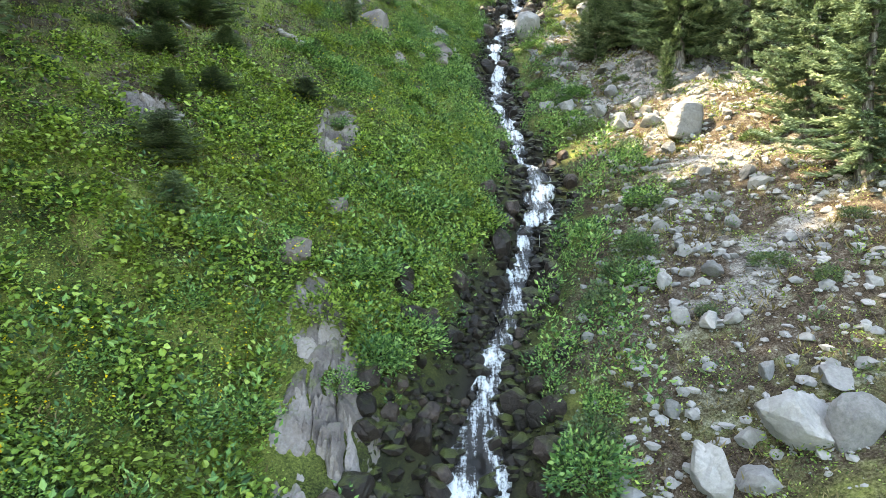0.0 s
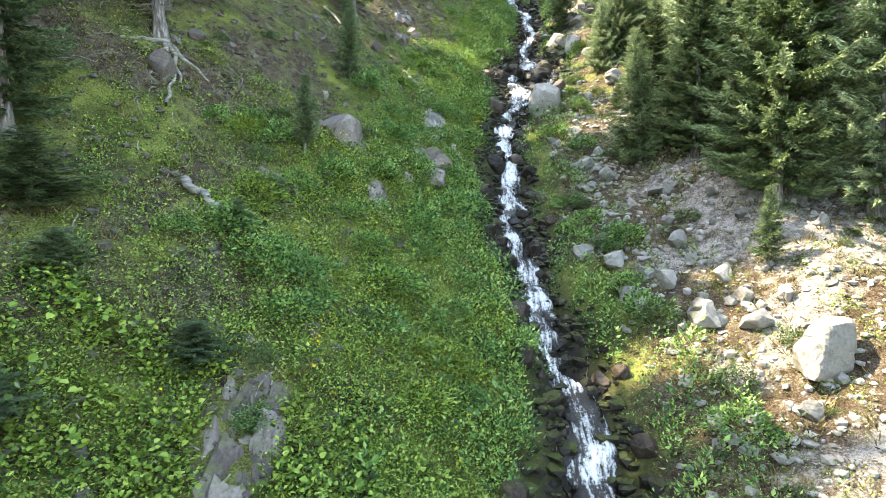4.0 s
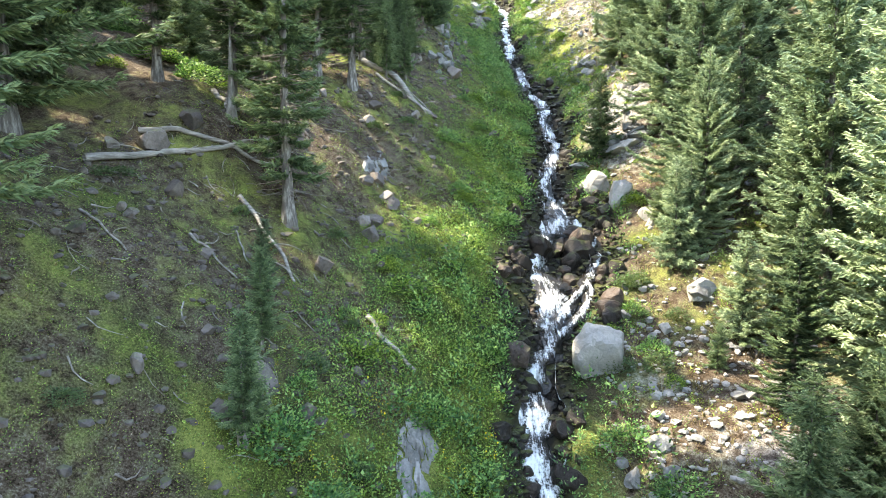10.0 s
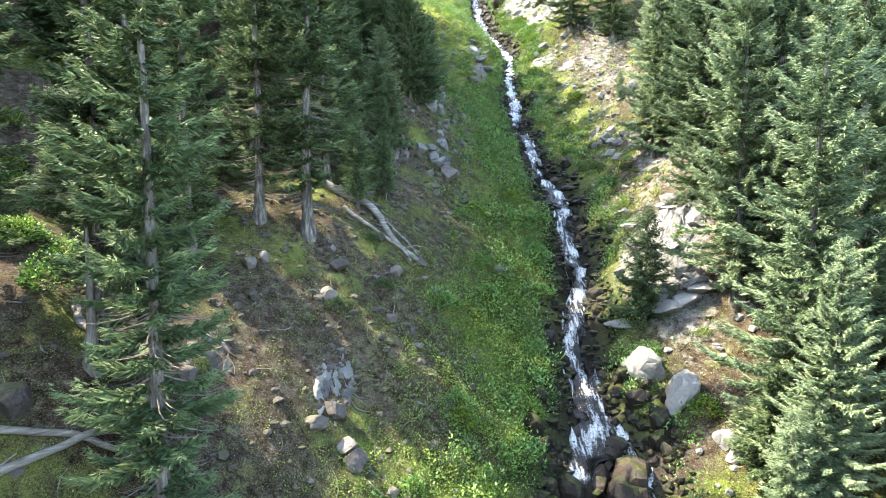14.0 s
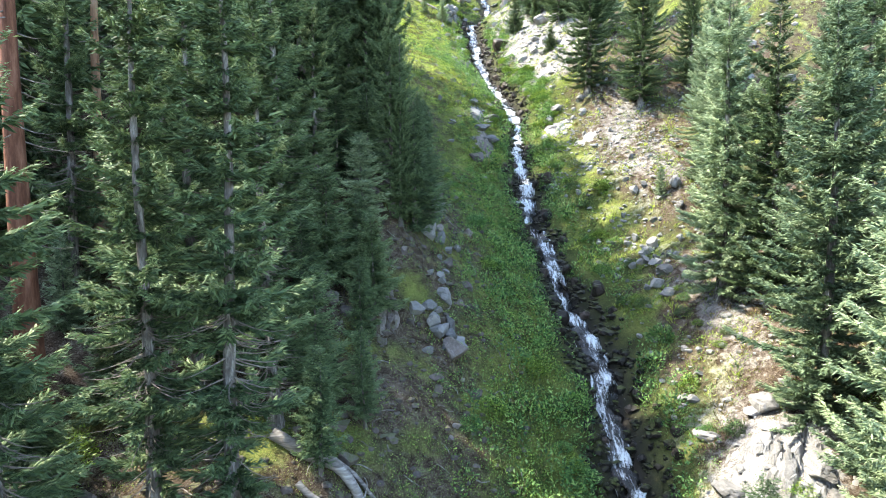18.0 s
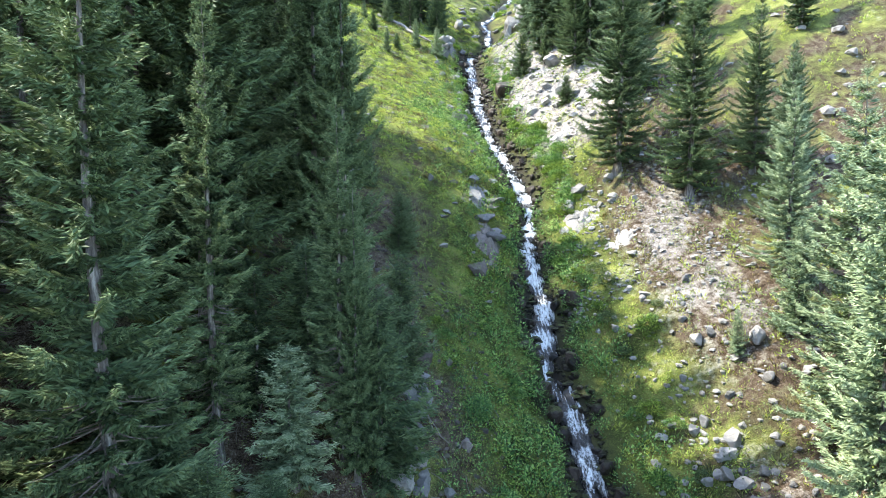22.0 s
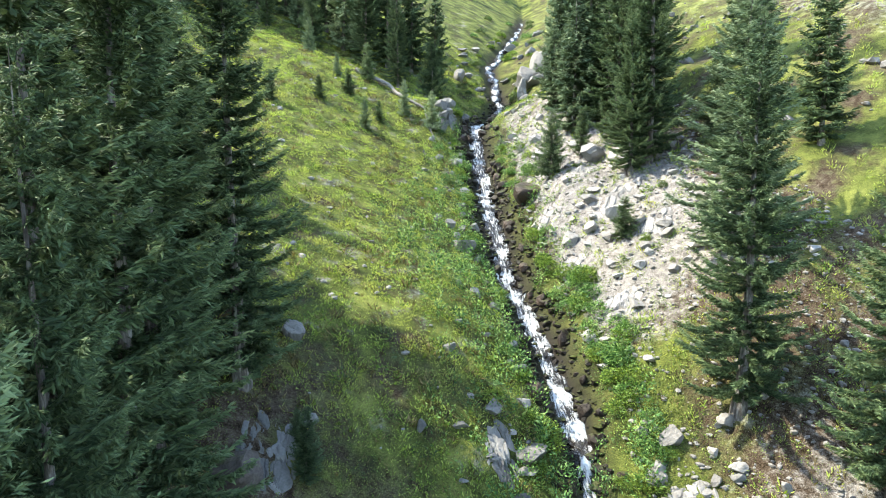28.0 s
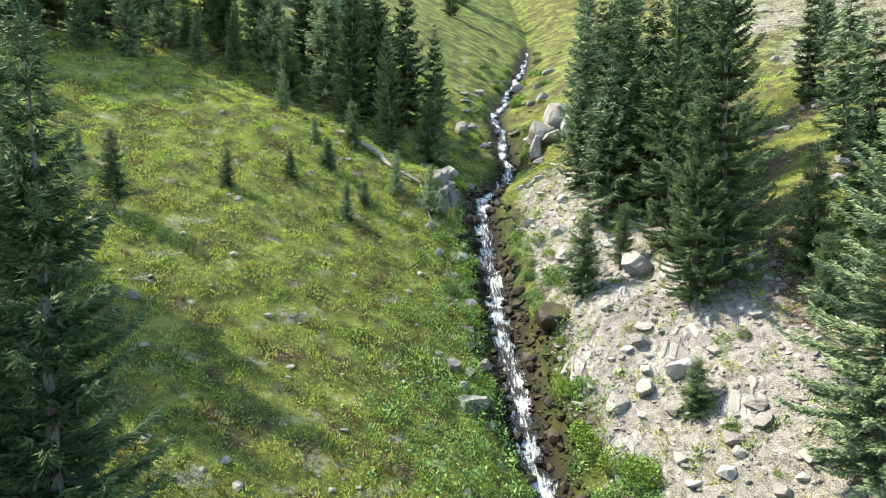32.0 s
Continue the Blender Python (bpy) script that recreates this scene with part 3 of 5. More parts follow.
boulder(-4.0, 51.4, 0.63, 0.54)
boulder(7.4, 51.5, 1.75, 1.43)
boulder(6.9, 53.0, 1.28, 0.99)
boulder(6.7, 53.1, 1.58, 1.19)
boulder(-2.0, 53.5, 0.58, 0.43)
boulder(-2.6, 54.6, 0.51, 0.41)
boulder(8.1, 55.2, 1.01, 0.78)
boulder(8.8, 55.8, 0.92, 0.80)
boulder(2.1, 57.9, 0.65, 0.51)
boulder(-0.1, 62.4, 1.23, 0.85)
boulder(-3.2, 66.8, 0.48, 0.39)
boulder(-3.9, 66.8, 0.79, 1.21)
boulder(-4.1, 67.4, 0.76, 1.13)
boulder(-3.4, 67.5, 0.45, 0.40)
boulder(-4.6, 67.7, 0.59, 0.96)
boulder(9.7, 68.1, 0.76, 0.46)
boulder(-4.2, 68.2, 0.79, 0.91)
boulder(9.5, 69.0, 0.67, 0.49)
boulder(10.0, 69.4, 0.86, 0.57)
boulder(9.9, 69.6, 0.93, 0.58)
boulder(9.9, 70.4, 0.75, 0.47)
boulder(9.6, 71.0, 0.82, 0.55)
boulder(9.5, 71.1, 0.71, 0.43)
boulder(9.9, 71.8, 0.92, 0.49)
boulder(10.4, 72.3, 0.86, 0.58)
boulder(-0.7, 73.2, 0.99, 1.37)
boulder(12.3, 74.7, 0.94, 0.67)
boulder(-1.8, 75.8, 0.63, 0.63)
boulder(10.5, 75.9, 0.76, 0.55)
boulder(1.9, 82.0, 1.5, 0.7)
boulder(9.7, 82.1, 0.91, 0.50)
boulder(10.9, 83.0, 0.71, 0.47)
boulder(-5.4, 83.7, 1.5, 1.2)
boulder(3.0, 85.2, 1.47, 0.6)
boulder(-3.9, 86.3, 0.57, 0.47)
boulder(7.7, 86.4, 1.61, 1.00)
boulder(2.5, 86.4, 1.5, 0.6)
boulder(9.8, 86.4, 0.86, 0.60)
boulder(9.9, 86.6, 1.03, 0.72)
boulder(9.2, 86.7, 0.75, 0.54)
boulder(7.5, 87.3, 1.33, 1.33)
boulder(9.4, 87.4, 0.92, 0.58)
boulder(7.6, 87.6, 1.10, 0.99)
boulder(-0.5, 87.6, 0.60, 0.50)
boulder(7.6, 87.6, 1.01, 0.95)
boulder(10.0, 87.9, 1.15, 0.89)
boulder(8.3, 88.3, 1.37, 1.37)
boulder(3.3, 88.4, 1.5, 0.6)
boulder(7.5, 88.9, 0.98, 0.90)
boulder(-5.1, 89.0, 0.88, 1.29)
boulder(2.1, 89.4, 0.69, 0.65)
boulder(10.6, 94.6, 0.73, 0.52)
boulder(9.5, 95.8, 0.64, 0.47)
boulder(10.1, 96.1, 0.64, 0.43)
boulder(11.1, 96.5, 0.9, 0.5)
boulder(8.9, 98.8, 0.69, 0.58)
boulder(9.6, 99.9, 1.07, 0.72)
boulder(8.4, 100.0, 0.95, 0.71)
boulder(7.3, 100.1, 1.07, 1.00)
boulder(-11.5, 100.2, 0.53, 0.44)
boulder(1.5, 101.5, 1.33, 1.50)
boulder(8.6, 101.8, 1.00, 0.63)
boulder(0.1, 103.1, 0.55, 0.50)
boulder(0.9, 103.5, 0.72, 0.61)
boulder(10.9, 104.3, 1.31, 1.15)
boulder(5.7, 105.7, 2.36, 1.39)
boulder(9.9, 106.3, 2.44, 1.21)
boulder(7.2, 109.9, 0.88, 0.63)
boulder(7.1, 111.8, 1.15, 0.72)
boulder(2.5, 130.2, 1.67, 2.21)
split = stone(4.6, 42.3, 2.1, 1.9, "pale", "boulder", 0.22, "big pale split boulder beside the stream")
split.data = stone_mesh("stone", 777, ROCK, 4, 10, 0.6, 0.06)
split.matrix_world = pose(4.6, 42.3, float(ground(4.6, 42.3)) + 0.5, 8, -6, 25) @ Matrix.Diagonal((1.05, 1.0, 1.15, 1))
big = stone(8.1, 22.9, 1.6, 1.9, "pale", "boulder", 0.15, "big pale boulder with a greenish top")
big.data = STONES["pale"][6]
big.matrix_world = pose(8.1, 22.9, float(ground(8.1, 22.9)) + 0.42, 4, -6, 30) @ Matrix.Diagonal((0.9, 0.75, 0.85, 1))


def scattered(count, seed, spot, size, kind, name, spread=1.6, flat=(0.5, 0.9)):
    """count stones at the places that spot(rng) gives, each an object."""
    rng = np.random.RandomState(seed)
    for _ in range(count):
        x, y = spot(rng)
        w = size[0] + (size[1] - size[0]) * rng.rand() ** spread
        stone(x, y, w, w * rng.uniform(*flat), kind, name)


def beside(y, d):
    return float(stream_x(y)) + d, y


def in_bed(rng):
    y = rng.uniform(4, 124)
    c = float(channel(y))
    return beside(y, rng.choice([-1, 1]) * c * rng.uniform(0.15, 1.12) ** 0.7)


scattered(298, 11, in_bed, (0.22, 1.05), "wet", "stream_rock", 2.8, (0.55, 0.95))
scattered(44, 25, lambda r: beside(r.uniform(43.5, 53.5), [r.uniform(-2.2, -1.35), r.uniform(-0.15, 0.8), r.uniform(1.75, 2.5)][r.randint(3)]), (0.4, 1.05), "wet", "cascade_boulder", 1.3, (0.6, 0.95))
scattered(120, 28, lambda r: beside(r.uniform(76, 124), r.choice([-1, 1]) * r.uniform(0.4, 1.25)), (0.25, 0.85), "wet", "bed_boulder", 2.4, (0.6, 0.95))
scattered(50, 26, lambda r: beside(r.uniform(26, 40), r.choice([-1, 1]) * r.uniform(0.45, 1.35)), (0.25, 0.85), "wet", "bed_boulder", 2.2, (0.6, 0.95))
scattered(100, 27, lambda r: beside(r.uniform(5, 16), r.choice([-1, 1]) * r.uniform(0.4, 2.1)), (0.25, 0.85), "wet", "bed_boulder", 2.0, (0.6, 0.95))
scattered(110, 12, lambda r: beside(r.uniform(10, 40), r.uniform(2.2, 9.5)), (0.18, 0.55), "pale", "boulder")
scattered(40, 13, lambda r: beside(r.uniform(40, 80), r.uniform(2.2, 7)), (0.2, 0.6), "grey", "stone")
scattered(60, 14, lambda r: beside(r.uniform(68, 80), r.normal(5.0, 0.9)), (0.2, 0.6), "grey", "stone")
scattered(240, 15, lambda r: beside(r.uniform(91, 119), r.uniform(1.6, 10.5)), (0.22, 0.95), "talus", "talus_block", 2.0, (0.28, 0.6))
scattered(40, 16, lambda r: beside(r.uniform(90, 122), -r.gamma(2.0, 0.8) - 1.2), (0.25, 0.8), "grey", "stone")
scattered(50, 17, lambda r: beside(r.uniform(62, 73), r.normal(-6.6, 0.35)), (0.3, 0.85), "grey", "cliff_block", 1.3, (0.5, 0.9))
scattered(130, 18, lambda r: beside(r.uniform(30, 76), r.uniform(-13.5, -4.5)), (0.18, 0.75), "bank", "bank_rock")
scattered(22, 19, lambda r: beside(r.uniform(54.5, 60.5), r.normal(3.6, 0.9)), (0.6, 1.7), "pale", "outcrop_block", 1.4, (0.25, 0.45))
scattered(20, 20, lambda r: beside(r.uniform(80, 90), r.uniform(-5, -1.6)), (0.3, 0.9), "grey", "stone", 1.6, (0.25, 0.45))
scattered(46, 22, lambda r: beside(r.uniform(80, 89), r.uniform(3.0, 9)), (0.12, 0.45), "talus", "talus_block")
scattered(26, 23, lambda r: beside(r.uniform(112, 122), -r.uniform(1.2, 2.6)), (0.4, 1.3), "grey", "crag_block", 1.6, (0.4, 0.8))


scattered(34, 24, lambda r: beside(r.uniform(122, 150), r.choice([-1, 1]) * r.uniform(1.0, 4.5)), (0.4, 1.7), "grey", "crag_block", 1.8, (0.3, 0.6))


def joined_stones(name, label, count, seed, spot, size, mat, category):
    """Loose stones too many to count, as one mesh."""
    rng = np.random.RandomState(seed)
    base = [stone_mesh("pebble", 300 + k, mat, 1, 5, 0.4, 0.08) for k in range(5)]
    vs, fs, n = [], [], 0
    shapes = []
    for me in base:
        v = np.empty(len(me.vertices) * 3, np.float32)
        me.vertices.foreach_get("co", v)
        f = np.empty(len(me.loops), np.int32)
        me.loops.foreach_get("vertex_index", f)
        shapes.append((v.reshape(-1, 3), f.reshape(-1, 3)))
        bpy.data.meshes.remove(me)
    x, y = spot(rng, count)
    z = ground(x, y)
    for k in range(count):
        v, f = shapes[k % 5]
        s = size[0] + (size[1] - size[0]) * rng.rand() ** 2.5
        a = rng.uniform(0, 6.28)
        c, q = math.cos(a), math.sin(a)
        p = np.stack([v[:, 0] * c - v[:, 1] * q, v[:, 0] * q + v[:, 1] * c, v[:, 2] * rng.uniform(0.5, 0.9)], 1) * s * 0.5
        vs.append(p + (x[k], y[k], z[k] + s * 0.1))
        fs.append(f + n)
        n += len(v)
    return tagged(new(name, mesh(name, np.concatenate(vs), np.concatenate(fs), mat)), label, category, kind="stuff")


def strip(lo, hi, dlo, dhi):
    def pick(rng, n):
        y, d = rng.uniform(lo, hi, n), rng.uniform(dlo, dhi, n)
        return stream_x(y) + d, y
    return pick


joined_stones("scree", "small grey stones strewn over the dry bank", 3000, 31, strip(6, 82, 1.8, 10), (0.06, 0.42), GREY, "stones")
joined_stones("scree", "grey gravel and small stones on the open bank", 3400, 38, strip(7, 44, 2.6, 9.5), (0.05, 0.3), ROCK, "stones")
joined_stones("gravel", "white rubble on the sunny slope", 5200, 32, strip(80, 114, 1.5, 12), (0.04, 0.30), TALUS, "stones")
joined_stones("pebbles", "small stones in the duff of the wooded slope", 5200, 33, strip(14, 80, -14.5, -3.5), (0.06, 0.34), RED, "stones")
joined_stones("rubble", "dark wet rubble along the stream bed", 8000, 34, lambda rng, n: (lambda y: (stream_x(y) + rng.uniform(-0.95, 0.95, n) * channel(y), y))(3 + 127 * rng.rand(n) ** 1.35), (0.12, 0.55), WET, "stones")
joined_stones("cascade_rubble", "dark wet stones round the forked cascade", 1200, 37, strip(42.5, 54, -2.4, 2.6), (0.1, 0.4), WET, "stones")
joined_stones("hillside_rubble", "white rubble scattered over the far slope", 700, 35, strip(80, 150, 13, 42), (0.2, 1.0), TALUS, "stones")
joined_stones("meadow_stones", "pale stones dotted about the meadow", 260, 36, strip(86, 126, -20, -2), (0.12, 0.45), TALUS, "stones")


BARE = []


def outcrop(x, y, w, h, count, kind, label, seed):
    """A cracked ledge in the slope: tilted slabs and chips parted by deep cracks."""
    rng = np.random.RandomState(seed)
    BARE.append((x, y, w, h))
    n = 64
    a, b = np.meshgrid(np.linspace(-0.62, 0.62, n) * w, np.linspace(-0.95, 0.95, n) * h, indexing="ij")
    a, b = a + rng.normal(0, 0.15 * w / n, a.shape), b + rng.normal(0, 0.15 * h / n, b.shape)
    turn = rng.uniform(-0.6, 0.6)
    u, t = a * math.cos(turn) + b * math.sin(turn), (b * math.cos(turn) - a * math.sin(turn)) * 0.62
    u, t = u + 0.05 * waves(a, b, 0.5, seed + 1), t + 0.05 * waves(a, b, 0.5, seed + 2)
    z = np.zeros_like(a)
    size = math.sqrt(w * h)
    count = int(count * 3.2)
    for cells, amp, tilt, crack in ((count * 4, 0.035, 0.35, 0.03), (count, 0.13, 0.35, 0.14)):
        cu, ct = rng.uniform(-0.7, 0.7, cells) * w, rng.uniform(-0.7, 0.7, cells) * h
        dist = np.hypot(u[..., None] - cu, t[..., None] - ct)
        order = np.argsort(dist, axis=-1)[..., :2]
        k = order[..., 0]
        gap = np.take_along_axis(dist, order[..., 1:], -1)[..., 0] - np.take_along_axis(dist, order[..., :1], -1)[..., 0]
        slant = rng.normal(0, tilt, (cells, 2))
        z += amp * size * rng.uniform(-0.5, 0.8, cells)[k] + slant[k, 0] * (u - cu[k]) + slant[k, 1] * (t - ct[k])
        z -= crack * size * np.clip(1 - gap / (0.035 * size), 0, 1)
    r = np.sqrt((a / (0.56 * w)) ** 2 + (b / (0.86 * h)) ** 2) + 0.16 * waves(a, b, 0.6 * size, seed + 3)
    z = z * np.clip(1.25 - r, 0, 1) + 0.09 * size * (1 - r) - 0.5 * size * np.clip(r - 0.95, 0, 1)
    foot = float(ground(x, y))
    v = np.stack([a, b, ground(x + a, y + b) - foot + z], -1).reshape(-1, 3)
    root = tagged(new("rock_outcrop"), label, "rock", "rock outcrops")
    root.location = (x, y, foot)
    faces, cell = grid_faces(n, n), k.ravel()
    owner, shown = cell[faces[:, 0]], r.ravel()[faces[:, 0]] < 1.25
    for c in range(count):
        f = faces[(owner == c) & shown]
        if len(f) > 3:
            keep, f = np.unique(f, return_inverse=True)
            under("slab", mesh("slab", v[keep], f.reshape(-1, 4), dict(KINDS)[kind]), root)
    return root


EMBEDDED = "flat pale slabs bedded in the white slope"
for x, y, w, h, k in ((8.3, 94.6, 1.8, 0.9, 31), (7.0, 98.4, 1.5, 0.9, 32), (9.8, 100.8, 2.2, 0.8, 33), (6.3, 102.5, 1.6, 0.8, 34), (10.8, 97.4, 1.4, 1.0, 35), (8.6, 104.2, 1.8, 0.8, 36), (8.0, 86.2, 2.0, 1.0, 37), (9.6, 83.5, 1.5, 0.8, 38)):
    outcrop(x, y, w, h, 9, "talus", EMBEDDED, k)
PURPLE = "purplish cracked rock ledge in the green bank"
outcrop(-2.4, 10.6, 1.7, 2.2, 16, "bank", PURPLE, 1)
outcrop(-2.9, 12.4, 1.1, 1.0, 7, "bank", PURPLE, 2)
outcrop(-3.7, 18.9, 1.2, 1.9, 12, "bank", PURPLE, 3)
outcrop(-7.8, 15.6, 1.6, 0.9, 8, "bank", PURPLE, 4)
outcrop(-4.2, 30.8, 1.9, 1.1, 10, "bank", PURPLE, 5)
outcrop(-1.2, 33.7, 1.4, 1.0, 8, "pale", "pale cracked ledge in the green bank", 6)
outcrop(-1.1, 37.2, 0.9, 1.8, 8, "pale", "pale upright slab in the green bank", 7)
outcrop(-4.7, 36.2, 0.8, 1.4, 8, "bank", "grey shattered ledge behind the sapling", 17)
outcrop(-5.2, 26.4, 0.9, 0.7, 6, "bank", PURPLE, 18)
outcrop(-2.6, 28.6, 0.5, 0.8, 5, "bank", PURPLE, 19)
outcrop(-4.6, 64.5, 0.7, 1.2, 14, "bank", "line of grey broken ledge under the spruces", 20)
outcrop(-2.6, 62.8, 0.9, 1.2, 10, "bank", "line of grey broken ledge under the spruces", 21)
outcrop(9.2, 57.6, 3.0, 2.0, 14, "pale", "white sunlit outcrop above the stream", 8)
outcrop(2.3, 88.0, 1.1, 1.3, 5, "grey", "grey ledge beside the waterfall", 9)
outcrop(2.6, 84.6, 1.2, 2.0, 6, "bank", "brownish ledge beside the waterfall", 10)
outcrop(1.0, 118.5, 1.6, 3.2, 12, "grey", "grey crag beside the upper fall", 11)
outcrop(8.6, 107.0, 3.0, 1.4, 9, "grey", "grey ledge under the spruces", 12)
for x, y, w, h in ((9.3, 127.5, 2.9, 1.8), (10.6, 128.6, 3.0, 2.4), (9.9, 126.6, 2.0, 1.1), (8.7, 128.9, 2.5, 1.9), (11.4, 129.6, 2.6, 2.0)):
    stone(x, y, w, h, "pale", "crag", 0.25, "block of the large pale crag above the stream")
stone(8.3, 126.2, 1.9, 2.2, "pale", "crag_block", 0.25, "pale block at the foot of the crag")
stone(11.4, 127.0, 2.4, 2.6, "pale", "crag_block", 0.25, "pale block at the foot of the crag")
stone(1.3, 120.2, 1.8, 1.2, "grey", "crag", 0.3, "grey crag beside the lip of the fall")
stone(0.6, 117.6, 1.5, 0.9, "grey", "crag", 0.3, "grey crag beside the lip of the fall")
outcrop(-4.9, 85.0, 1.6, 1.4, 6, "grey", "grey ledge at the foot of the spruces", 14)
outcrop(-6.5, 47.5, 1.2, 0.9, 7, "bank", "broken brown ledge on the wooded slope", 15)
outcrop(-3.4, 49.0, 0.9, 1.4, 9, "grey", "grey broken ledge beside the herbs", 16)


# ---- spruces ----
def tube(points, radii, sides=8):
    """Points and faces of a bent, tapering round bar."""
    p, r = np.asarray(points, float), np.asarray(radii, float)
    t = np.gradient(p, axis=0)
    t /= np.linalg.norm(t, axis=1)[:, None] + 1e-9
    ref = np.where(np.abs(t[:, 2:3]) > 0.9, np.array([[1.0, 0, 0]]), np.array([[0, 0, 1.0]]))
    a = np.cross(t, ref)
    a /= np.linalg.norm(a, axis=1)[:, None] + 1e-9
    b = np.cross(t, a)
    w = np.linspace(0, 2 * np.pi, sides, endpoint=False)
    v = (p[:, None] + r[:, None, None] * (np.cos(w)[None, :, None] * a[:, None] + np.sin(w)[None, :, None] * b[:, None])).reshape(-1, 3)
    i, j = np.meshgrid(np.arange(len(p) - 1), np.arange(sides), indexing="ij")
    k = (j + 1) % sides
    f = np.stack([i * sides + j, i * sides + k, (i + 1) * sides + k, (i + 1) * sides + j], -1).reshape(-1, 4)
    return v, f


def join(pieces):
    vs, fs, n = [], [], 0
    for v, f in pieces:
        vs.append(v)
        fs.append(np.asarray(f) + n)
        n += len(v)
    return np.concatenate(vs), np.concatenate(fs)


def kites(base, along, side, up, length, width, lift):
    """Folded leaf blades: four corners and two triangles each, bent along the middle."""
    tip = base + along * length[:, None]
    mid = base + along * (length * 0.45)[:, None]
    l = mid + side * (width * 0.5)[:, None] + up * lift[:, None]
    r = mid - side * (width * 0.5)[:, None] + up * lift[:, None]
    n = len(base)
    v = np.stack([base, l, tip, r], 1).reshape(-1, 3)
    i = np.arange(n) * 4
    f = np.stack([np.stack([i, i + 1, i + 2], 1), np.stack([i, i + 2, i + 3], 1)], 1).reshape(-1, 3)
    return v, f


def crown_mesh(name, seed, height, bare, spread, step, twig, mat, thin=0.0, droop=0.35, full=1.0):
    """Whorls of boughs, each a drooping feathered frond of short needle twigs with its tip turned up."""
    rng = np.random.RandomState(seed)
    base, along, size, slim, age_shade = [], [], [], [], []
    up = np.array([0, 0, 1.0])
    z = bare * height
    lean = rng.uniform(0, 6.28)
    while z < height * 0.985:
        rel = (z - bare * height) / (height * (1 - bare))
        reach = spread * (1 - rel) ** 0.85 * (0.35 + 0.65 * min(1, rel * 5 + 0.35)) * rng.uniform(0.82, 1.12) + 0.10
        count = max(5, int(rng.uniform(6, 9.5)))
        turn = rng.uniform(0, 6.28)
        for k in range(count):
            if rng.rand() < thin * (1 - rel):
                continue
            a = turn + 6.283 * k / count + rng.uniform(-0.4, 0.4)
            length = reach * rng.uniform(0.45, 1.2) * (1 + 0.12 * math.cos(a - lean))
            rise = 0.5 * rel - droop * (1 - rel) + rng.uniform(-0.16, 0.16)
            n = max(4, int(length / (twig * 0.24)))
            s = np.linspace(0.06, 1.0, n)
            out = np.array([math.cos(a), math.sin(a), 0])
            cross = np.array([-math.sin(a), math.cos(a), 0])
            sag = rise * s + 0.34 * s ** 3
            p = out * (s * length)[:, None] + cross * (0.06 * length * np.sin(s * 5 + turn))[:, None] + up * (z + sag * length + rng.uniform(-0.1, 0.1))[:, None]
            frond = (0.5 + 0.85 * np.sin(np.pi * np.clip(0.12 + 0.78 * s, 0, 1))) * min(1.15, 0.4 + length / 1.4)
            fans = ((-1, -0.35, 0.25), (1, -0.35, 0.25), (-0.6, -0.9, -0.1), (0.6, -0.9, 0.1), (-0.35, 0.1, 0.7), (0.35, 0.1, 0.7))
            for sgn, low, high in fans if full > 0.5 else fans[:4]:
                fan = rng.uniform(0.45, 1.2, n) * sgn
                dirn = out * np.cos(fan)[:, None] + cross * np.sin(fan)[:, None] + up * rng.uniform(low, high, n)[:, None]
                base.append(p + rng.normal(0, 0.035, (n, 3)))
                along.append(dirn)
                size.append(twig * 1.02 * rng.uniform(0.6, 1.25, n) * frond)
                slim.append(rng.uniform(0.20, 0.31, n) + 0.25 * np.clip(0.6 - s, 0, 1))
                # paler outwards and on raised twigs: fresh shoots, and light painted on the tips
                age_shade.append(np.clip(s * 0.8 + 0.45 * (high > 0.5) - 0.1 + rng.normal(0, 0.1, n), 0, 1))
        inner = 10
        a = rng.uniform(0, 6.28, inner)
        base.append(np.stack([0.1 * np.cos(a), 0.1 * np.sin(a), z + rng.uniform(0, step, inner)], 1))
        along.append(np.stack([np.cos(a), np.sin(a), rng.uniform(-0.7, 0.4, inner)], 1))
        size.append(np.minimum(reach * 0.7, 2.2 * twig) * rng.uniform(0.5, 1.1, inner) * (rng.rand(inner) > thin * 2.2))
        slim.append(rng.uniform(0.2, 0.34, inner))
        # needles by the trunk get the darkest tone, as painted inner shade
        age_shade.append(np.zeros(inner))
        z += step * rng.uniform(0.7, 1.25)
    tips = 6
    base.append(np.tile([0, 0, height * 0.965], (tips, 1)))
    along.append(np.stack([rng.normal(0, 0.14, tips), rng.normal(0, 0.14, tips), np.ones(tips)], 1))
    size.append(np.full(tips, height * 0.03))
    slim.append(np.full(tips, 0.09))
    age_shade.append(np.full(tips, 0.6))
    base, along, size, slim, age_shade = np.concatenate(base), unit(np.concatenate(along)), np.concatenate(size), np.concatenate(slim), np.concatenate(age_shade)
    side = unit(np.cross(along, up + rng.normal(0, 0.75, along.shape)))
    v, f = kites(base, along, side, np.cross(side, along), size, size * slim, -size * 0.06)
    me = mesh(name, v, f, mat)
    me.attributes.new("growth_shade", "FLOAT", "POINT").data.foreach_set("value", np.repeat(age_shade, 4).astype(np.float32))
    return me


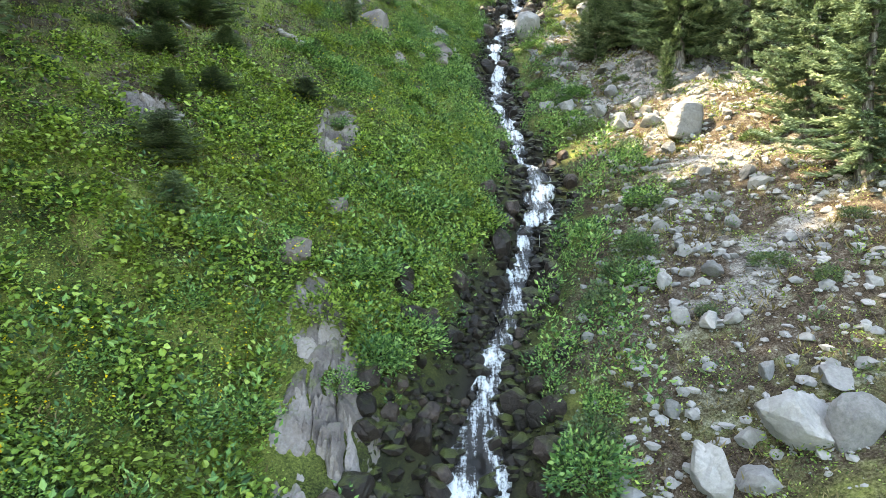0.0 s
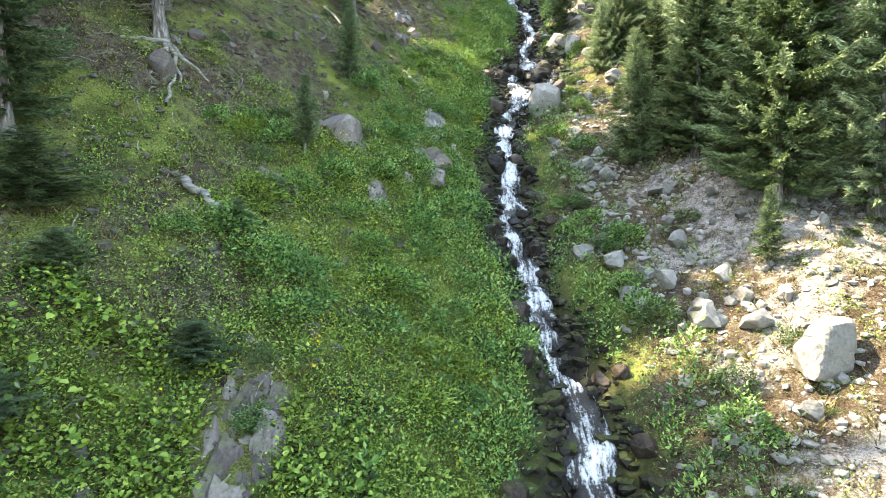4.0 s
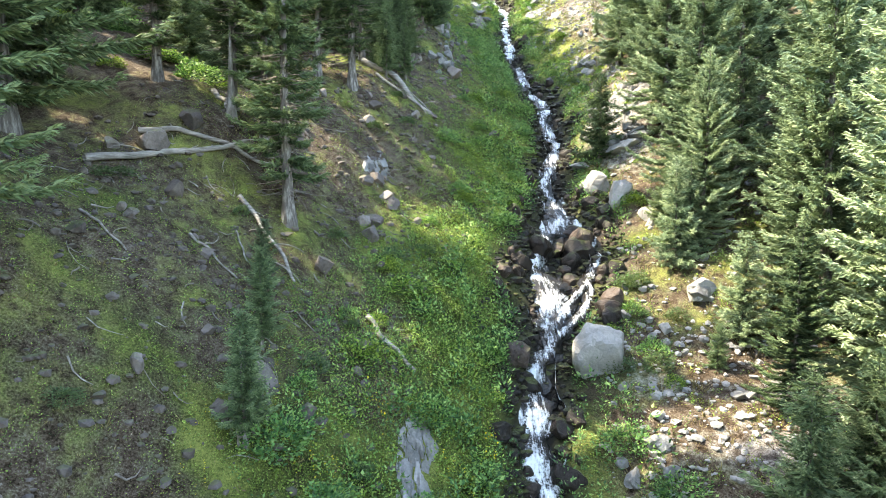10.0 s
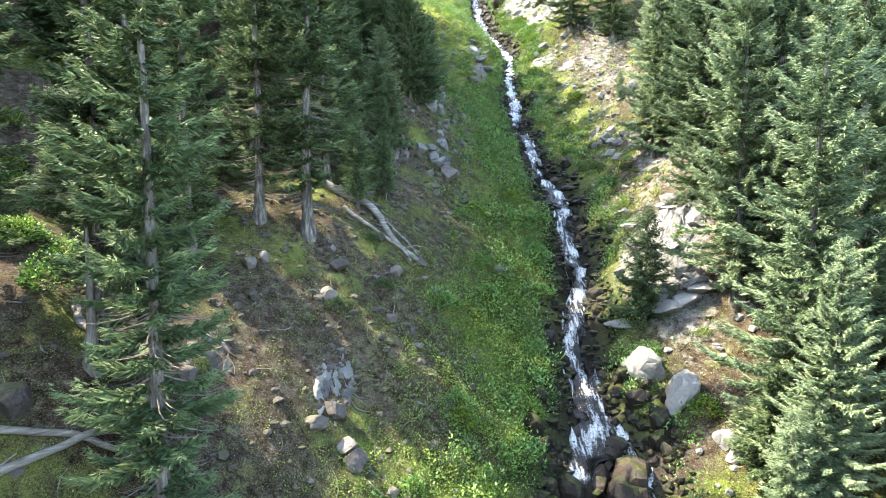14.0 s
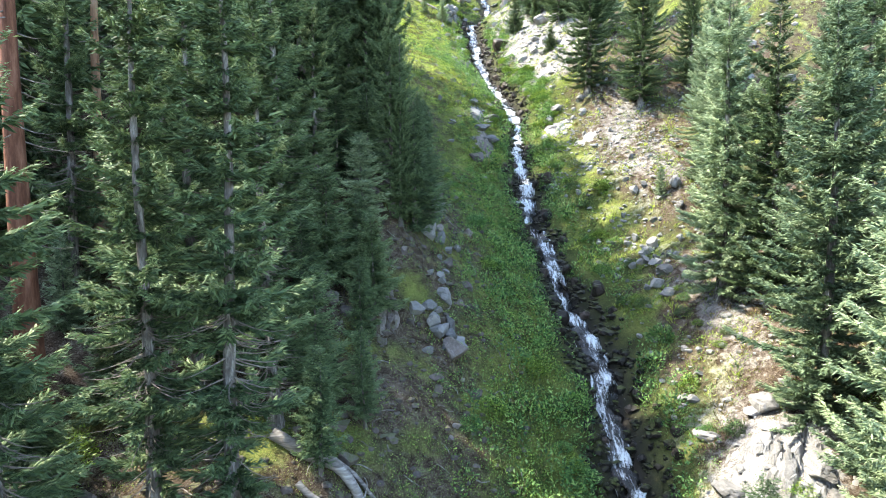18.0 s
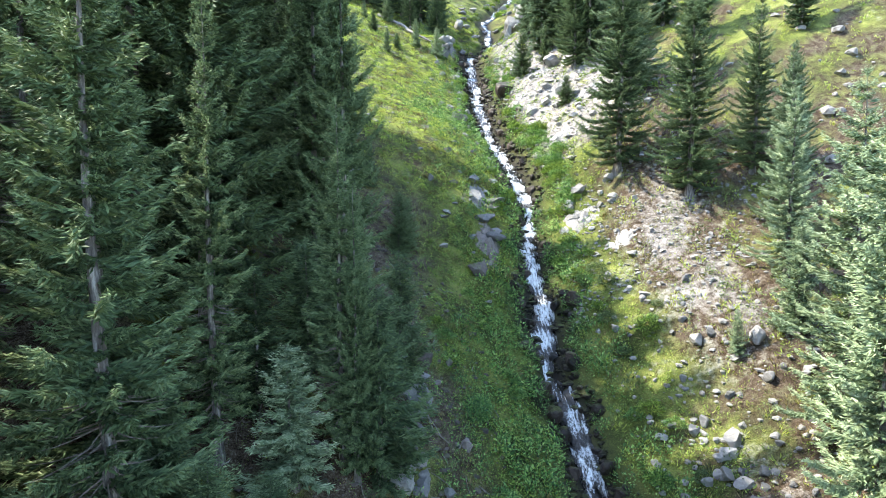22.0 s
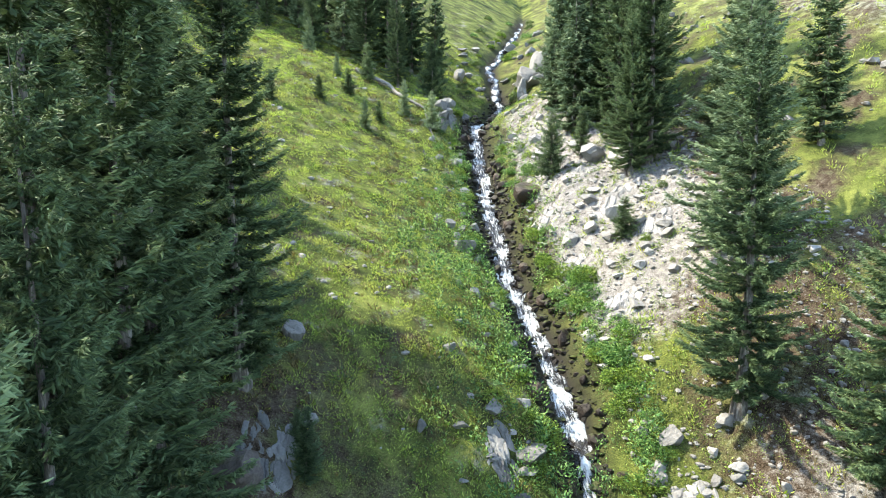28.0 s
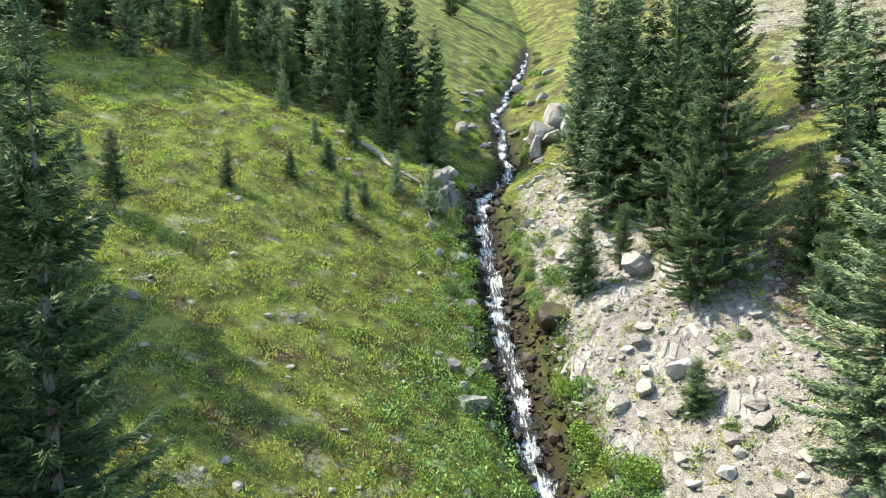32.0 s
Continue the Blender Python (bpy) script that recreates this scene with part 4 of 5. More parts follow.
def trunk_mesh(height, radius, seed, mat, top=1.0):
    rng = np.random.RandomState(seed)
    z = np.linspace(-0.5, height * top * 0.98, 14)
    flare = 1 + 0.9 * np.exp(-np.maximum(z, 0) / 0.35)
    p = np.stack([0.05 * np.sin(z * 0.5 + seed), 0.05 * np.cos(z * 0.4 + seed), z], 1)
    return mesh("trunk", *tube(p, radius * flare * np.maximum(1 - z / height, 0.03), 9), mat, True)


def snag_mesh(height, lo, hi, seed, reach, count):
    """Bare dead branches between the heights lo and hi."""
    rng = np.random.RandomState(seed)
    out = []
    for _ in range(count):
        z, a, n = rng.uniform(lo, hi), rng.uniform(0, 6.28), 5
        length = reach * rng.uniform(0.4, 1.0)
        s = np.linspace(0, 1, n)
        p = np.stack([np.cos(a + 0.3 * s) * s * length, np.sin(a + 0.3 * s) * s * length, z - 0.35 * s * length + 0.2 * length * s ** 3], 1)
        out.append(tube(p, 0.022 * (1 - 0.85 * s), 4))
    return mesh("deadwood", *join(out), TWIG)


def spruce(name, label, seed, height, bare, spread, step, twig, mat, radius, thin=0.0, snags=0, droop=0.35, full=1.0):
    root = tagged(new(name), label, "tree", "spruces of the slope")
    under("trunk", trunk_mesh(height, radius, seed, BARK), root, "grey scaly bark")
    under("crown", crown_mesh("crown", seed, height, bare, spread, step, twig, mat, thin, droop, full), root)
    if snags:
        under("deadwood", snag_mesh(height, height * 0.06, height * (bare + 0.25), seed, spread * 0.75, snags), root, "bare grey dead branches")
    root["tall"] = height
    return root


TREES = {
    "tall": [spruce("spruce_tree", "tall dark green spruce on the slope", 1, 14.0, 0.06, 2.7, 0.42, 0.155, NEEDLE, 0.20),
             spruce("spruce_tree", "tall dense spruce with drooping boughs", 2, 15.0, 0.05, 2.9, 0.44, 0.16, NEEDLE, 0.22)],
    "blue": [spruce("spruce_tree", "blue-green spruce with sunlight put into its needle colour", 3, 13.0, 0.04, 2.6, 0.40, 0.15, BLUE_LIT, 0.19),
             spruce("spruce_tree", "broad blue-green spruce with sunlight put into its needle colour", 4, 14.0, 0.03, 2.9, 0.42, 0.155, BLUE_LIT, 0.21)],
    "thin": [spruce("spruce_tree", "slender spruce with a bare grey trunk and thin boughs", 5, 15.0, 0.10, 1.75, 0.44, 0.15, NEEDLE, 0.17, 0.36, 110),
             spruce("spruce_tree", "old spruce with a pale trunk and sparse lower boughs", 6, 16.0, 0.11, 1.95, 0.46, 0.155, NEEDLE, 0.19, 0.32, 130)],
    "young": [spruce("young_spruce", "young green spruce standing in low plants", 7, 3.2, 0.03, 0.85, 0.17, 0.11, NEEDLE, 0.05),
              spruce("young_spruce", "young blue-tipped spruce on the bank", 8, 4.0, 0.04, 0.95, 0.20, 0.12, BLUE_LIT, 0.06),
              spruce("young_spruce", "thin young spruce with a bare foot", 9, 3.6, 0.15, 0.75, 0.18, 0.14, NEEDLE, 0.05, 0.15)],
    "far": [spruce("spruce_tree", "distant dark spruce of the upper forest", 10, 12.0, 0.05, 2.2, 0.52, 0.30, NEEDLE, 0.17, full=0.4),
            spruce("spruce_tree", "distant green spruce of the upper forest", 11, 11.0, 0.04, 2.3, 0.52, 0.30, BLUE_LIT, 0.17, full=0.4)],
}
used = set()
tree_rng = np.random.RandomState(77)


def tree(kind, x, y, height, which=None, wide=1.0):
    """A spruce of that height with its foot on the ground; the first of each shape is the one that was built."""
    k = tree_rng.randint(len(TREES[kind])) if which is None else which
    src = TREES[kind][k]
    s = height / src["tall"]
    m = pose(x, y, float(ground(x, y)) - 0.05, tree_rng.uniform(-1.5, 1.5), tree_rng.uniform(-1.5, 1.5), tree_rng.uniform(0, 360))
    if (kind, k) in used:
        ob = copy_thing(src, m)
        ob.scale = (s * wide, s * wide, s)
        return ob
    used.add((kind, k))
    src.matrix_world = m @ Matrix.Diagonal((s * wide, s * wide, s, 1))
    return src


def dead_tree(x, y, height, radius, mat, label, limbs, seed):
    root = tagged(new("dead_tree"), label, "tree", "dead standing trees")
    under("trunk", trunk_mesh(height * 1.25, radius, seed, mat, 0.8), root)
    if limbs:
        for k in range(limbs):
            under("branch", snag_mesh(height, height * 0.25, height * 0.95, 100 * seed + k, 1.5, 1), root, "bare grey limb")
    root.matrix_world = pose(x, y, float(ground(x, y)) - 0.1, 1, -2, 40 * seed)
    return root


dead_tree(-10.95, 55.9, 15.0, 0.36, RUST, "thick dead spruce with rust-red flaking bark", 44, 3)
dead_tree(-12.0, 61.5, 14.0, 0.2, PINK, "dead reddish spruce trunk deep in the wood", 50, 4)
dead_tree(-8.15, 45.2, 3.4, 0.13, GREYWOOD, "pale broken spruce snag on the slope", 0, 5)

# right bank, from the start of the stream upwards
# the blue kind has the sun's brightness painted into its needles
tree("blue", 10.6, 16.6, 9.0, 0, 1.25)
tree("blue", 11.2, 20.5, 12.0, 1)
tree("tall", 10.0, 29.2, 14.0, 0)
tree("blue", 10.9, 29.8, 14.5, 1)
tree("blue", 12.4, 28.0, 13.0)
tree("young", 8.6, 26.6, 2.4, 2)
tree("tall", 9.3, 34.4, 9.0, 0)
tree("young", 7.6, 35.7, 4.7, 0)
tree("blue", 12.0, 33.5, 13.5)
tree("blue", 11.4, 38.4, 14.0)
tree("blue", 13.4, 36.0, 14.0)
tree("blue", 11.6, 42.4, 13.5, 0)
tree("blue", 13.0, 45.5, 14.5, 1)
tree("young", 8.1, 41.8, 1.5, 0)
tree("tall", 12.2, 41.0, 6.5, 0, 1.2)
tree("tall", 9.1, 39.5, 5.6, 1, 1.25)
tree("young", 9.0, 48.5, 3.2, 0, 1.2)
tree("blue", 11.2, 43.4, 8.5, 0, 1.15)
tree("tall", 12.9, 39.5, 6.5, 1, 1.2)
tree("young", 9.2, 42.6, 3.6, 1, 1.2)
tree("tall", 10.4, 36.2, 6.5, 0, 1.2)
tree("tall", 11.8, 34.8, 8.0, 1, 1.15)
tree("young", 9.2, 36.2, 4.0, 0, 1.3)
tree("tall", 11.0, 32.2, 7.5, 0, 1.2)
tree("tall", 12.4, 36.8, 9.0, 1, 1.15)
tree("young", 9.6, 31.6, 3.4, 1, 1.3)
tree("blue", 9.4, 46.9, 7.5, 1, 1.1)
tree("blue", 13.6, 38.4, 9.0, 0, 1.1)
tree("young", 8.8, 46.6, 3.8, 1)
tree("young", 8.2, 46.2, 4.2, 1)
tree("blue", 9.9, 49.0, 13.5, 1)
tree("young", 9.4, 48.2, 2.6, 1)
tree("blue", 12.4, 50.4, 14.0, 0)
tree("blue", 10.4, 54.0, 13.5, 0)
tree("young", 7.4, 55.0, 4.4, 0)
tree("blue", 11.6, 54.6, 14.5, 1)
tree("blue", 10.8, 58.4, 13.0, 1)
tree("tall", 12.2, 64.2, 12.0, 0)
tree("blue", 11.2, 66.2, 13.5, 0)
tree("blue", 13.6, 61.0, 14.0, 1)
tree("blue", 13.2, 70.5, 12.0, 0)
tree("young", 11.5, 74.6, 1.9, 1)
tree("blue", 15.0, 77.6, 8.5, 0)
tree("young", 14.0, 75.0, 4.5, 1)
tree("tall", 10.5, 88.0, 13.5, 1)
tree("tall", 13.4, 84.4, 12.0, 0)
tree("tall", 16.8, 84.6, 9.4, 0)
tree("tall", 18.4, 83.6, 7.0, 1)
tree("blue", 16.5, 80.5, 9.0, 0)
tree("blue", 12.6, 93.2, 11.5, 1, 1.25)
tree("tall", 12.0, 102.2, 14.5, 1)
tree("tall", 10.9, 101.8, 9.0, 0)
tree("young", 7.2, 105.5, 4.0, 0)
tree("young", 9.45, 98.1, 2.1, 0, 1.4)
tree("young", 9.3, 106.8, 3.4, 2)
tree("young", 15.2, 101.0, 5.0, 0)
tree("young", 14.4, 98.8, 3.2, 0)
tree("tall", 11.2, 105.6, 12.5, 0)
for x, y, h in ((9.6, 110.4, 9.5), (10.4, 112.5, 11), (11.6, 109.6, 12), (11.8, 114.5, 11), (9.9, 117.0, 9), (12.8, 118.0, 11), (13.6, 108.0, 12), (11.0, 121.5, 10), (14.8, 113.0, 12), (13.0, 124.0, 11), (9.0, 114.2, 7)):
    tree("far", x, y, h, 0 if h > 10 else 1, 1.1)
for x, y, h in ((17.5, 101.0, 9), (19.5, 106.0, 8), (18.5, 97.0, 9), (21.5, 112.0, 7), (26.0, 118.0, 6), (23.5, 92.5, 7)):
    tree("far", x, y, h)
for x, y, h in ((15, 24, 13), (16, 31, 14), (15.5, 40, 14), (16, 48, 14), (15.5, 56, 14), (17, 63, 13), (18, 36, 14), (19, 52, 14), (14, 13, 12), (17, 18, 13), (18, 70, 11)):
    tree("tall" if h != 14 else "blue", x, y, h)

# left bank: single trunks that stand clear of the wood
tree("thin", -5.5, 42.9, 15.5, 0)
tree("thin", -8.3, 46.0, 14.5, 1)
tree("thin", -10.9, 45.6, 14, 0)
tree("thin", -9.6, 29.6, 15, 1)
tree("tall", -9.8, 33.7, 15, 0)
tree("tall", -10.3, 31.2, 15, 1)
tree("tall", -10.4, 23.3, 10, 0)
tree("young", -8.8, 21.6, 1.6, 0, 2.8)
tree("young", -6.7, 14.2, 1.2, 0, 3.4)
tree("young", -4.9, 20.0, 0.8, 0, 3.6)
tree("young", -6.0, 13.0, 0.9, 0, 2.4)
tree("young", -6.9, 17.6, 0.8, 0, 3.4)
tree("young", -7.6, 16.6, 0.8, 0, 3.4)
tree("young", -8.7, 18.6, 0.9, 0, 3.4)
tree("young", -7.4, 20.2, 0.9, 0, 2.8)
tree("young", -5.4, 24.0, 0.8, 0, 2.6)
tree("young", -9.6, 20.2, 1.0, 0, 3.2)
tree("young", -4.8, 37.4, 2.6, 2)
tree("young", -4.8, 28.4, 2.4, 2)
tree("young", -4.5, 35.1, 3.0, 2)
tree("young", -5.3, 39.2, 2.2, 2)
tree("thin", -5.0, 53.3, 15.5, 1)
tree("thin", -6.9, 45.2, 14, 0)
tree("thin", -8.1, 50.7, 14.5, 0)
tree("thin", -6.6, 53.0, 14.5, 1)
tree("thin", -5.0, 56.5, 14, 0)
tree("young", -3.6, 55.5, 3.4, 2)
tree("young", -2.8, 58.0, 3.0, 2)
tree("thin", -7.5, 57.8, 16, 0)
tree("thin", -8.4, 58.4, 15, 1)
tree("thin", -6.1, 62.0, 15.5, 1)
tree("tall", -7.2, 64.0, 15, 0)
tree("tall", -2.2, 66.6, 8.0, 0, 0.62)
tree("thin", -2.6, 66.9, 9.5, 0)
tree("young", -1.7, 67.0, 5.2, 0)
tree("young", -3.2, 61.0, 3.4, 2)
tree("tall", -4.2, 72.2, 14, 1, 0.8)
tree("tall", -3.1, 70.6, 14, 0, 0.7)
tree("young", -2.0, 70.0, 2.4, 0)
tree("young", -1.3, 71.0, 4.5, 0)
tree("young", -5.4, 75.4, 2.4, 1)
tree("young", -3.6, 77.3, 2.2, 1)
tree("tall", -5.6, 76.0, 12.5, 0, 0.8)
tree("young", -1.6, 81.4, 2.6, 0)
tree("young", -2.0, 80.5, 3.0, 0)
tree("young", -3.8, 84.7, 2.2, 0)
tree("young", -4.2, 85.5, 1.2, 0)
tree("tall", -6.2, 86.6, 14.5, 1)
tree("tall", -7.4, 83.2, 16, 0)
tree("tall", -9.3, 82.0, 16, 1)
tree("tall", -8.6, 86.5, 14, 0)
tree("tall", -6.6, 80.0, 16, 1)
tree("tall", -10.5, 91.0, 13, 1)
for x, y, h in ((-8.0, 74.0, 19), (-9.8, 77.0, 14), (-11.2, 73.6, 14), (-7.0, 71.3, 18), (-12.2, 79.0, 13), (-8.8, 69.6, 19), (-6.9, 77.6, 16), (-9.5, 62.5, 15), (-10.5, 65.2, 15), (-5.6, 66.0, 11.5), (-6.6, 68.6, 18), (-11.5, 59.0, 15)):
    tree("tall" if y > 68 else "thin", x, y, h, None, 0.9)
for x, y, h in ((-16.6, 98.6, 12.5), (-18.4, 100.4, 12), (-19.0, 97.0, 13), (-24.0, 108.5, 9), (-26.5, 106.0, 9)):
    tree("tall", x, y, h)
# unseen tall spruces, added to keep the sun off the lower right bank
for x, y, h in ((-10.6, 4.5, 23), (-11.0, 7.5, 24), (-10.8, 10.4, 24), (-12.0, 13.0, 24), (-12.4, 16.2, 24), (-13.4, 19.5, 22), (-9.8, 2.0, 23), (-14.2, 9.0, 22), (-14.8, 14.5, 24), (-13.4, 22.0, 24), (-14.2, 24.6, 22), (-10.2, -1.0, 22), (-11.6, 6.0, 23), (-11.6, 11.8, 24)):
    tree("tall", x - 0.9, y, h + (5 if y < 19 else 0), None, 0.8)
# more added sun-blocking spruces, their heights set by the shade they throw
for x, y, h in ((-16.5, 3.0, 26), (-17.0, 7.0, 26), (-16.6, 11.0, 27), (-17.2, 15.0, 26), (-16.8, 19.0, 26), (-13.0, 34.0, 27), (-13.4, 37.5, 27), (-12.9, 40.5, 24), (-14.0, 31.5, 20), (-15.0, 35.6, 27), (-15.5, 39.2, 26), (-13.4, 18.2, 24), (-13.2, 21.0, 24), (-13.0, 29.2, 16), (-13.6, 26.4, 17)):
    tree("tall", x, y, h, None, 0.9)
# undergrowth of young spruces in the left wood
under_rng = np.random.RandomState(14)
for _ in range(54):
    y = under_rng.uniform(44, 79)
    x = float(stream_x(y)) - (under_rng.uniform(21, 25) if y < 57 else under_rng.uniform(9.0, 17))
    tree("young", x, y, under_rng.uniform(1.2, 4.8), None, under_rng.uniform(1.0, 1.5))
for _ in range(13):
    tree("young", under_rng.uniform(-13.5, -8.6), under_rng.uniform(50, 56.5), under_rng.uniform(2.2, 5.0), None, under_rng.uniform(1.1, 1.5))
# the meadow and the wood above it
tree("young", -14.3, 104.7, 3.9, 2)
tree("young", -11.0, 110.2, 2.1, 0)
tree("young", -8.2, 113.0, 1.7, 0, 1.2)
tree("young", -6.4, 115.6, 2.0, 0, 1.1)
tree("young", -4.0, 113.6, 1.5, 0, 1.2)
tree("young", -5.3, 119.3, 3.1, 0)
for x, y, h in ((-2.2, 116.0, 2.8), (-0.1, 115.2, 3.0), (-10.4, 121.0, 3.0), (-17.5, 108.0, 1.6), (-19.0, 107.4, 1.3), (-4.8, 111.6, 2.3), (-7.6, 117.5, 1.8)):
    tree("young", x, y, h, 1)
tree("young", -0.1, 121.6, 5.2, 0)
tree("young", -10.8, 124.6, 5.6, 0)
tree("tall", -3.0, 121.6, 9.6, 0, 0.8)
tree("tall", -6.0, 123.6, 12, 1)
tree("tall", -4.2, 126, 13, 0)
for x, y, h in ((-8.2, 126, 12), (-2.0, 127, 12), (-12.5, 127.5, 9), (-15, 125.4, 6), (-17.8, 125.2, 4.4), (-19.2, 127, 5), (-21, 121, 6), (-23, 119, 7), (-25.3, 117, 6), (-27, 118, 8), (0.2, 128, 9), (-22, 124, 7), (-29, 114, 9), (-10.2, 128.5, 11), (-14.0, 129.0, 11), (-16.5, 128.0, 10), (-20.5, 126.0, 10), (-24.0, 123.0, 11), (-26.2, 121.0, 12), (-28.5, 119.0, 11), (-31.0, 117.0, 12), (-30.0, 121.5, 12), (-18.6, 130.5, 12), (-6.8, 129.0, 12), (-23.0, 128.0, 12)):
    tree("far", x, y, h)
# the wood on the left slope, out of reach of the stream
wood_rng = np.random.RandomState(8)
spots = []
for _ in range(900):
    x, y = wood_rng.uniform(-30, -9.5), wood_rng.uniform(4, 92)
    edge = np.interp(y, [4, 22, 28, 40, 48, 60, 92], [-15.5, -14.0, -12.2, -13.5, -17.5, -10.0, -10.5])
    if x < edge and not (46 < y < 56 and x > -32) and all((x - a) ** 2 + (y - b) ** 2 > 2.3 ** 2 for a, b in spots) and len(spots) < 70:
        spots.append((x, y))
for x, y in spots:
    tree("far" if x < -13.5 else "thin" if wood_rng.rand() < 0.5 and y > 40 else "tall", x, y, wood_rng.uniform(12, 16))
# the forest far above
for _ in range(90):
    x, y = wood_rng.uniform(-75, 85), wood_rng.uniform(128, 230)
    if abs(x - float(stream_x(y))) > 5 and not (14 < x and y < 160):
        tree("far", x, y, wood_rng.uniform(8, 13))
# the woods on both sides, out past the banks
def outer_woods():
    shape = crown_mesh("shape", 21, 12.0, 0.05, 2.4, 0.9, 0.75, NEEDLE, full=0.4)
    v = np.empty(len(shape.vertices) * 3, np.float32)
    shape.vertices.foreach_get("co", v)
    f = np.empty(len(shape.loops), np.int32)
    shape.loops.foreach_get("vertex_index", f)
    v, f = v.reshape(-1, 3), f.reshape(-1, 3)
    bpy.data.meshes.remove(shape)
    stem = tube(np.array([[0, 0, -0.5], [0, 0, 5.0], [0, 0, 11.5]]), [0.2, 0.12, 0.02], 5)
    stem = (stem[0], np.concatenate([stem[1][:, [0, 1, 2]], stem[1][:, [0, 2, 3]]]))
    pieces = []
    for _ in range(420):
        x, y = wood_rng.uniform(-62, 58), wood_rng.uniform(-8, 118)
        if ((x < (-40 if 46 < y < 56 else -27) and y < 84) or (20 < x and y < 66)) and all((x - a) ** 2 + (y - b) ** 2 > 3.6 ** 2 for a, b in spots):
            spots.append((x, y))
            a, s = wood_rng.uniform(0, 6.28), wood_rng.uniform(0.85, 1.2)
            turn = np.array([[math.cos(a), math.sin(a), 0], [-math.sin(a), math.cos(a), 0], [0, 0, 1]]) * s
            foot = np.array([x, y, float(ground(x, y)) - 0.05])
            pieces += [(v @ turn + foot, f), (stem[0] @ turn + foot, stem[1])]
    tagged(new("outer_woods", mesh("outer_woods", *join(pieces), NEEDLE)), "dark spruce woods covering the slopes farther out", "woods", kind="stuff")


outer_woods()


# ---- low plants ----
def spread_points(seed, count, lo, hi, dlo, dhi, density):
    rng = np.random.RandomState(seed)
    y, d = rng.uniform(lo, hi, count), rng.uniform(dlo, dhi, count)
    x = stream_x(y) + d
    keep = rng.rand(count) < density(x, y, d)
    return x[keep], y[keep], rng


def leaf_cloud(name, label, mat, seed, count, area, density, leaves, size, tall, lean=0.7, slim=0.6, category="plants", open_out=0.14, rounded=False):
    """Many small plants, each a tuft of folded leaves, in one mesh."""
    x, y, rng = spread_points(seed, count, *area, density)
    for bx, by, w, h in BARE:
        keep = ((x - bx) / (0.62 * w)) ** 2 + ((y - by) / (0.85 * h)) ** 2 > rng.uniform(0.5, 1.2, len(x))
        x, y = x[keep], y[keep]
    n = len(x)
    scale = rng.uniform(0.6, 1.25, n) * (0.6 + 0.75 * patchy(x, y, 1.5, seed + 200, 0.0, 0.8))
    scale *= np.where((y > 31) & (y < 86), np.clip(1.35 + (x - stream_x(y)) / 9, 0.5, 1), 1)
    x, y, scale = np.repeat(x, leaves), np.repeat(y, leaves), np.repeat(scale, leaves)
    m = len(x)
    a = rng.uniform(0, 6.283, m)
    h = rng.rand(m) ** 0.8 * tall * scale
    off = rng.uniform(0.2, 1.0, m) * open_out * scale
    bx, by = x + np.cos(a) * off, y + np.sin(a) * off
    base = np.stack([bx, by, ground(bx, by) + h], 1)
    along = unit(np.stack([np.cos(a), np.sin(a), rng.normal(0.1, 0.5, m) + (1 - lean) * 1.6], 1))
    side = unit(np.cross(along, np.array([0, 0, 1.0]) + rng.normal(0, 0.45, (m, 3))))
    up = np.cross(side, along)
    s = size * scale * rng.uniform(0.6, 1.2, m)
    v, f = ovals(base, along, side, up, s, s * slim) if rounded else kites(base, along, side, up, s, s * slim, -s * 0.12)
    return tagged(new(name, mesh(name, v, f, mat)), label, category, kind="stuff")


def ovals(base, along, side, up, length, width):
    """Round leaves: six corners and four triangles each, folded along the middle."""
    def at(t, q):
        return base + along * (length * t)[:, None] + side * (width * q)[:, None] + up * (abs(q) * width * 0.35 - length * 0.25 * t * t)[:, None]
    v = np.stack([base, at(0.3, 0.5), at(0.72, 0.42), at(1.0, 0.0), at(0.72, -0.42), at(0.3, -0.5)], 1).reshape(-1, 3)
    i = np.arange(len(base)) * 6
    f = np.stack([np.stack([i, i + a, i + a + 1], 1) for a in (1, 2, 3, 4)], 1).reshape(-1, 3)
    return v, f


def patchy(x, y, scale, seed, cut=0.0, soft=0.5):
    return np.clip((waves(x, y, scale, seed) - cut) / soft + 0.5, 0, 1)


def not_bed(y, d, gap=0.15):
    return np.abs(d) > channel(y) + gap


def carpet_density(x, y, d):
    near = np.clip(1.9 - y / 10.5 + 0.25 * waves(x, y, 3.0, 64), 0.0, 1)
    slope = 0.08 + 0.45 * patchy(x, y, 2.4, 51, 0.1, 0.3)
    band = np.clip(np.where(y < 32, 2.0, np.where(y < 58, 1.9, 1.4)) + d / 6.0, 0, 1) * np.where(y < 55, 1, 0.35 + 0.65 * patchy(x, y, 2.0, 66, -0.1, 0.4))
    return np.maximum(np.maximum(near, band * 0.9), slope) * not_bed(y, d) * np.clip(1.2 - 0.6 * zones(x, y)[2], 0, 1) * np.where(y > 84, 0.35, 1)


def lush_density(x, y, d):
    l = np.clip(1.45 + d / (4.6 + 1.4 * np.sin(y * 0.21)), 0, 1) * (d < 0)
    r = np.clip(1.7 - d / np.where(y < 40, 2.4, 1.9), 0, 1) * (d > 0) * patchy(x, y, 4.0, 53, -0.45, 0.5)
    return np.maximum(l, r) * patchy(x, y, 2.4, 52, -0.45, 0.5) * not_bed(y, d, -0.4) * np.where(y > 90, 0.85, 1)


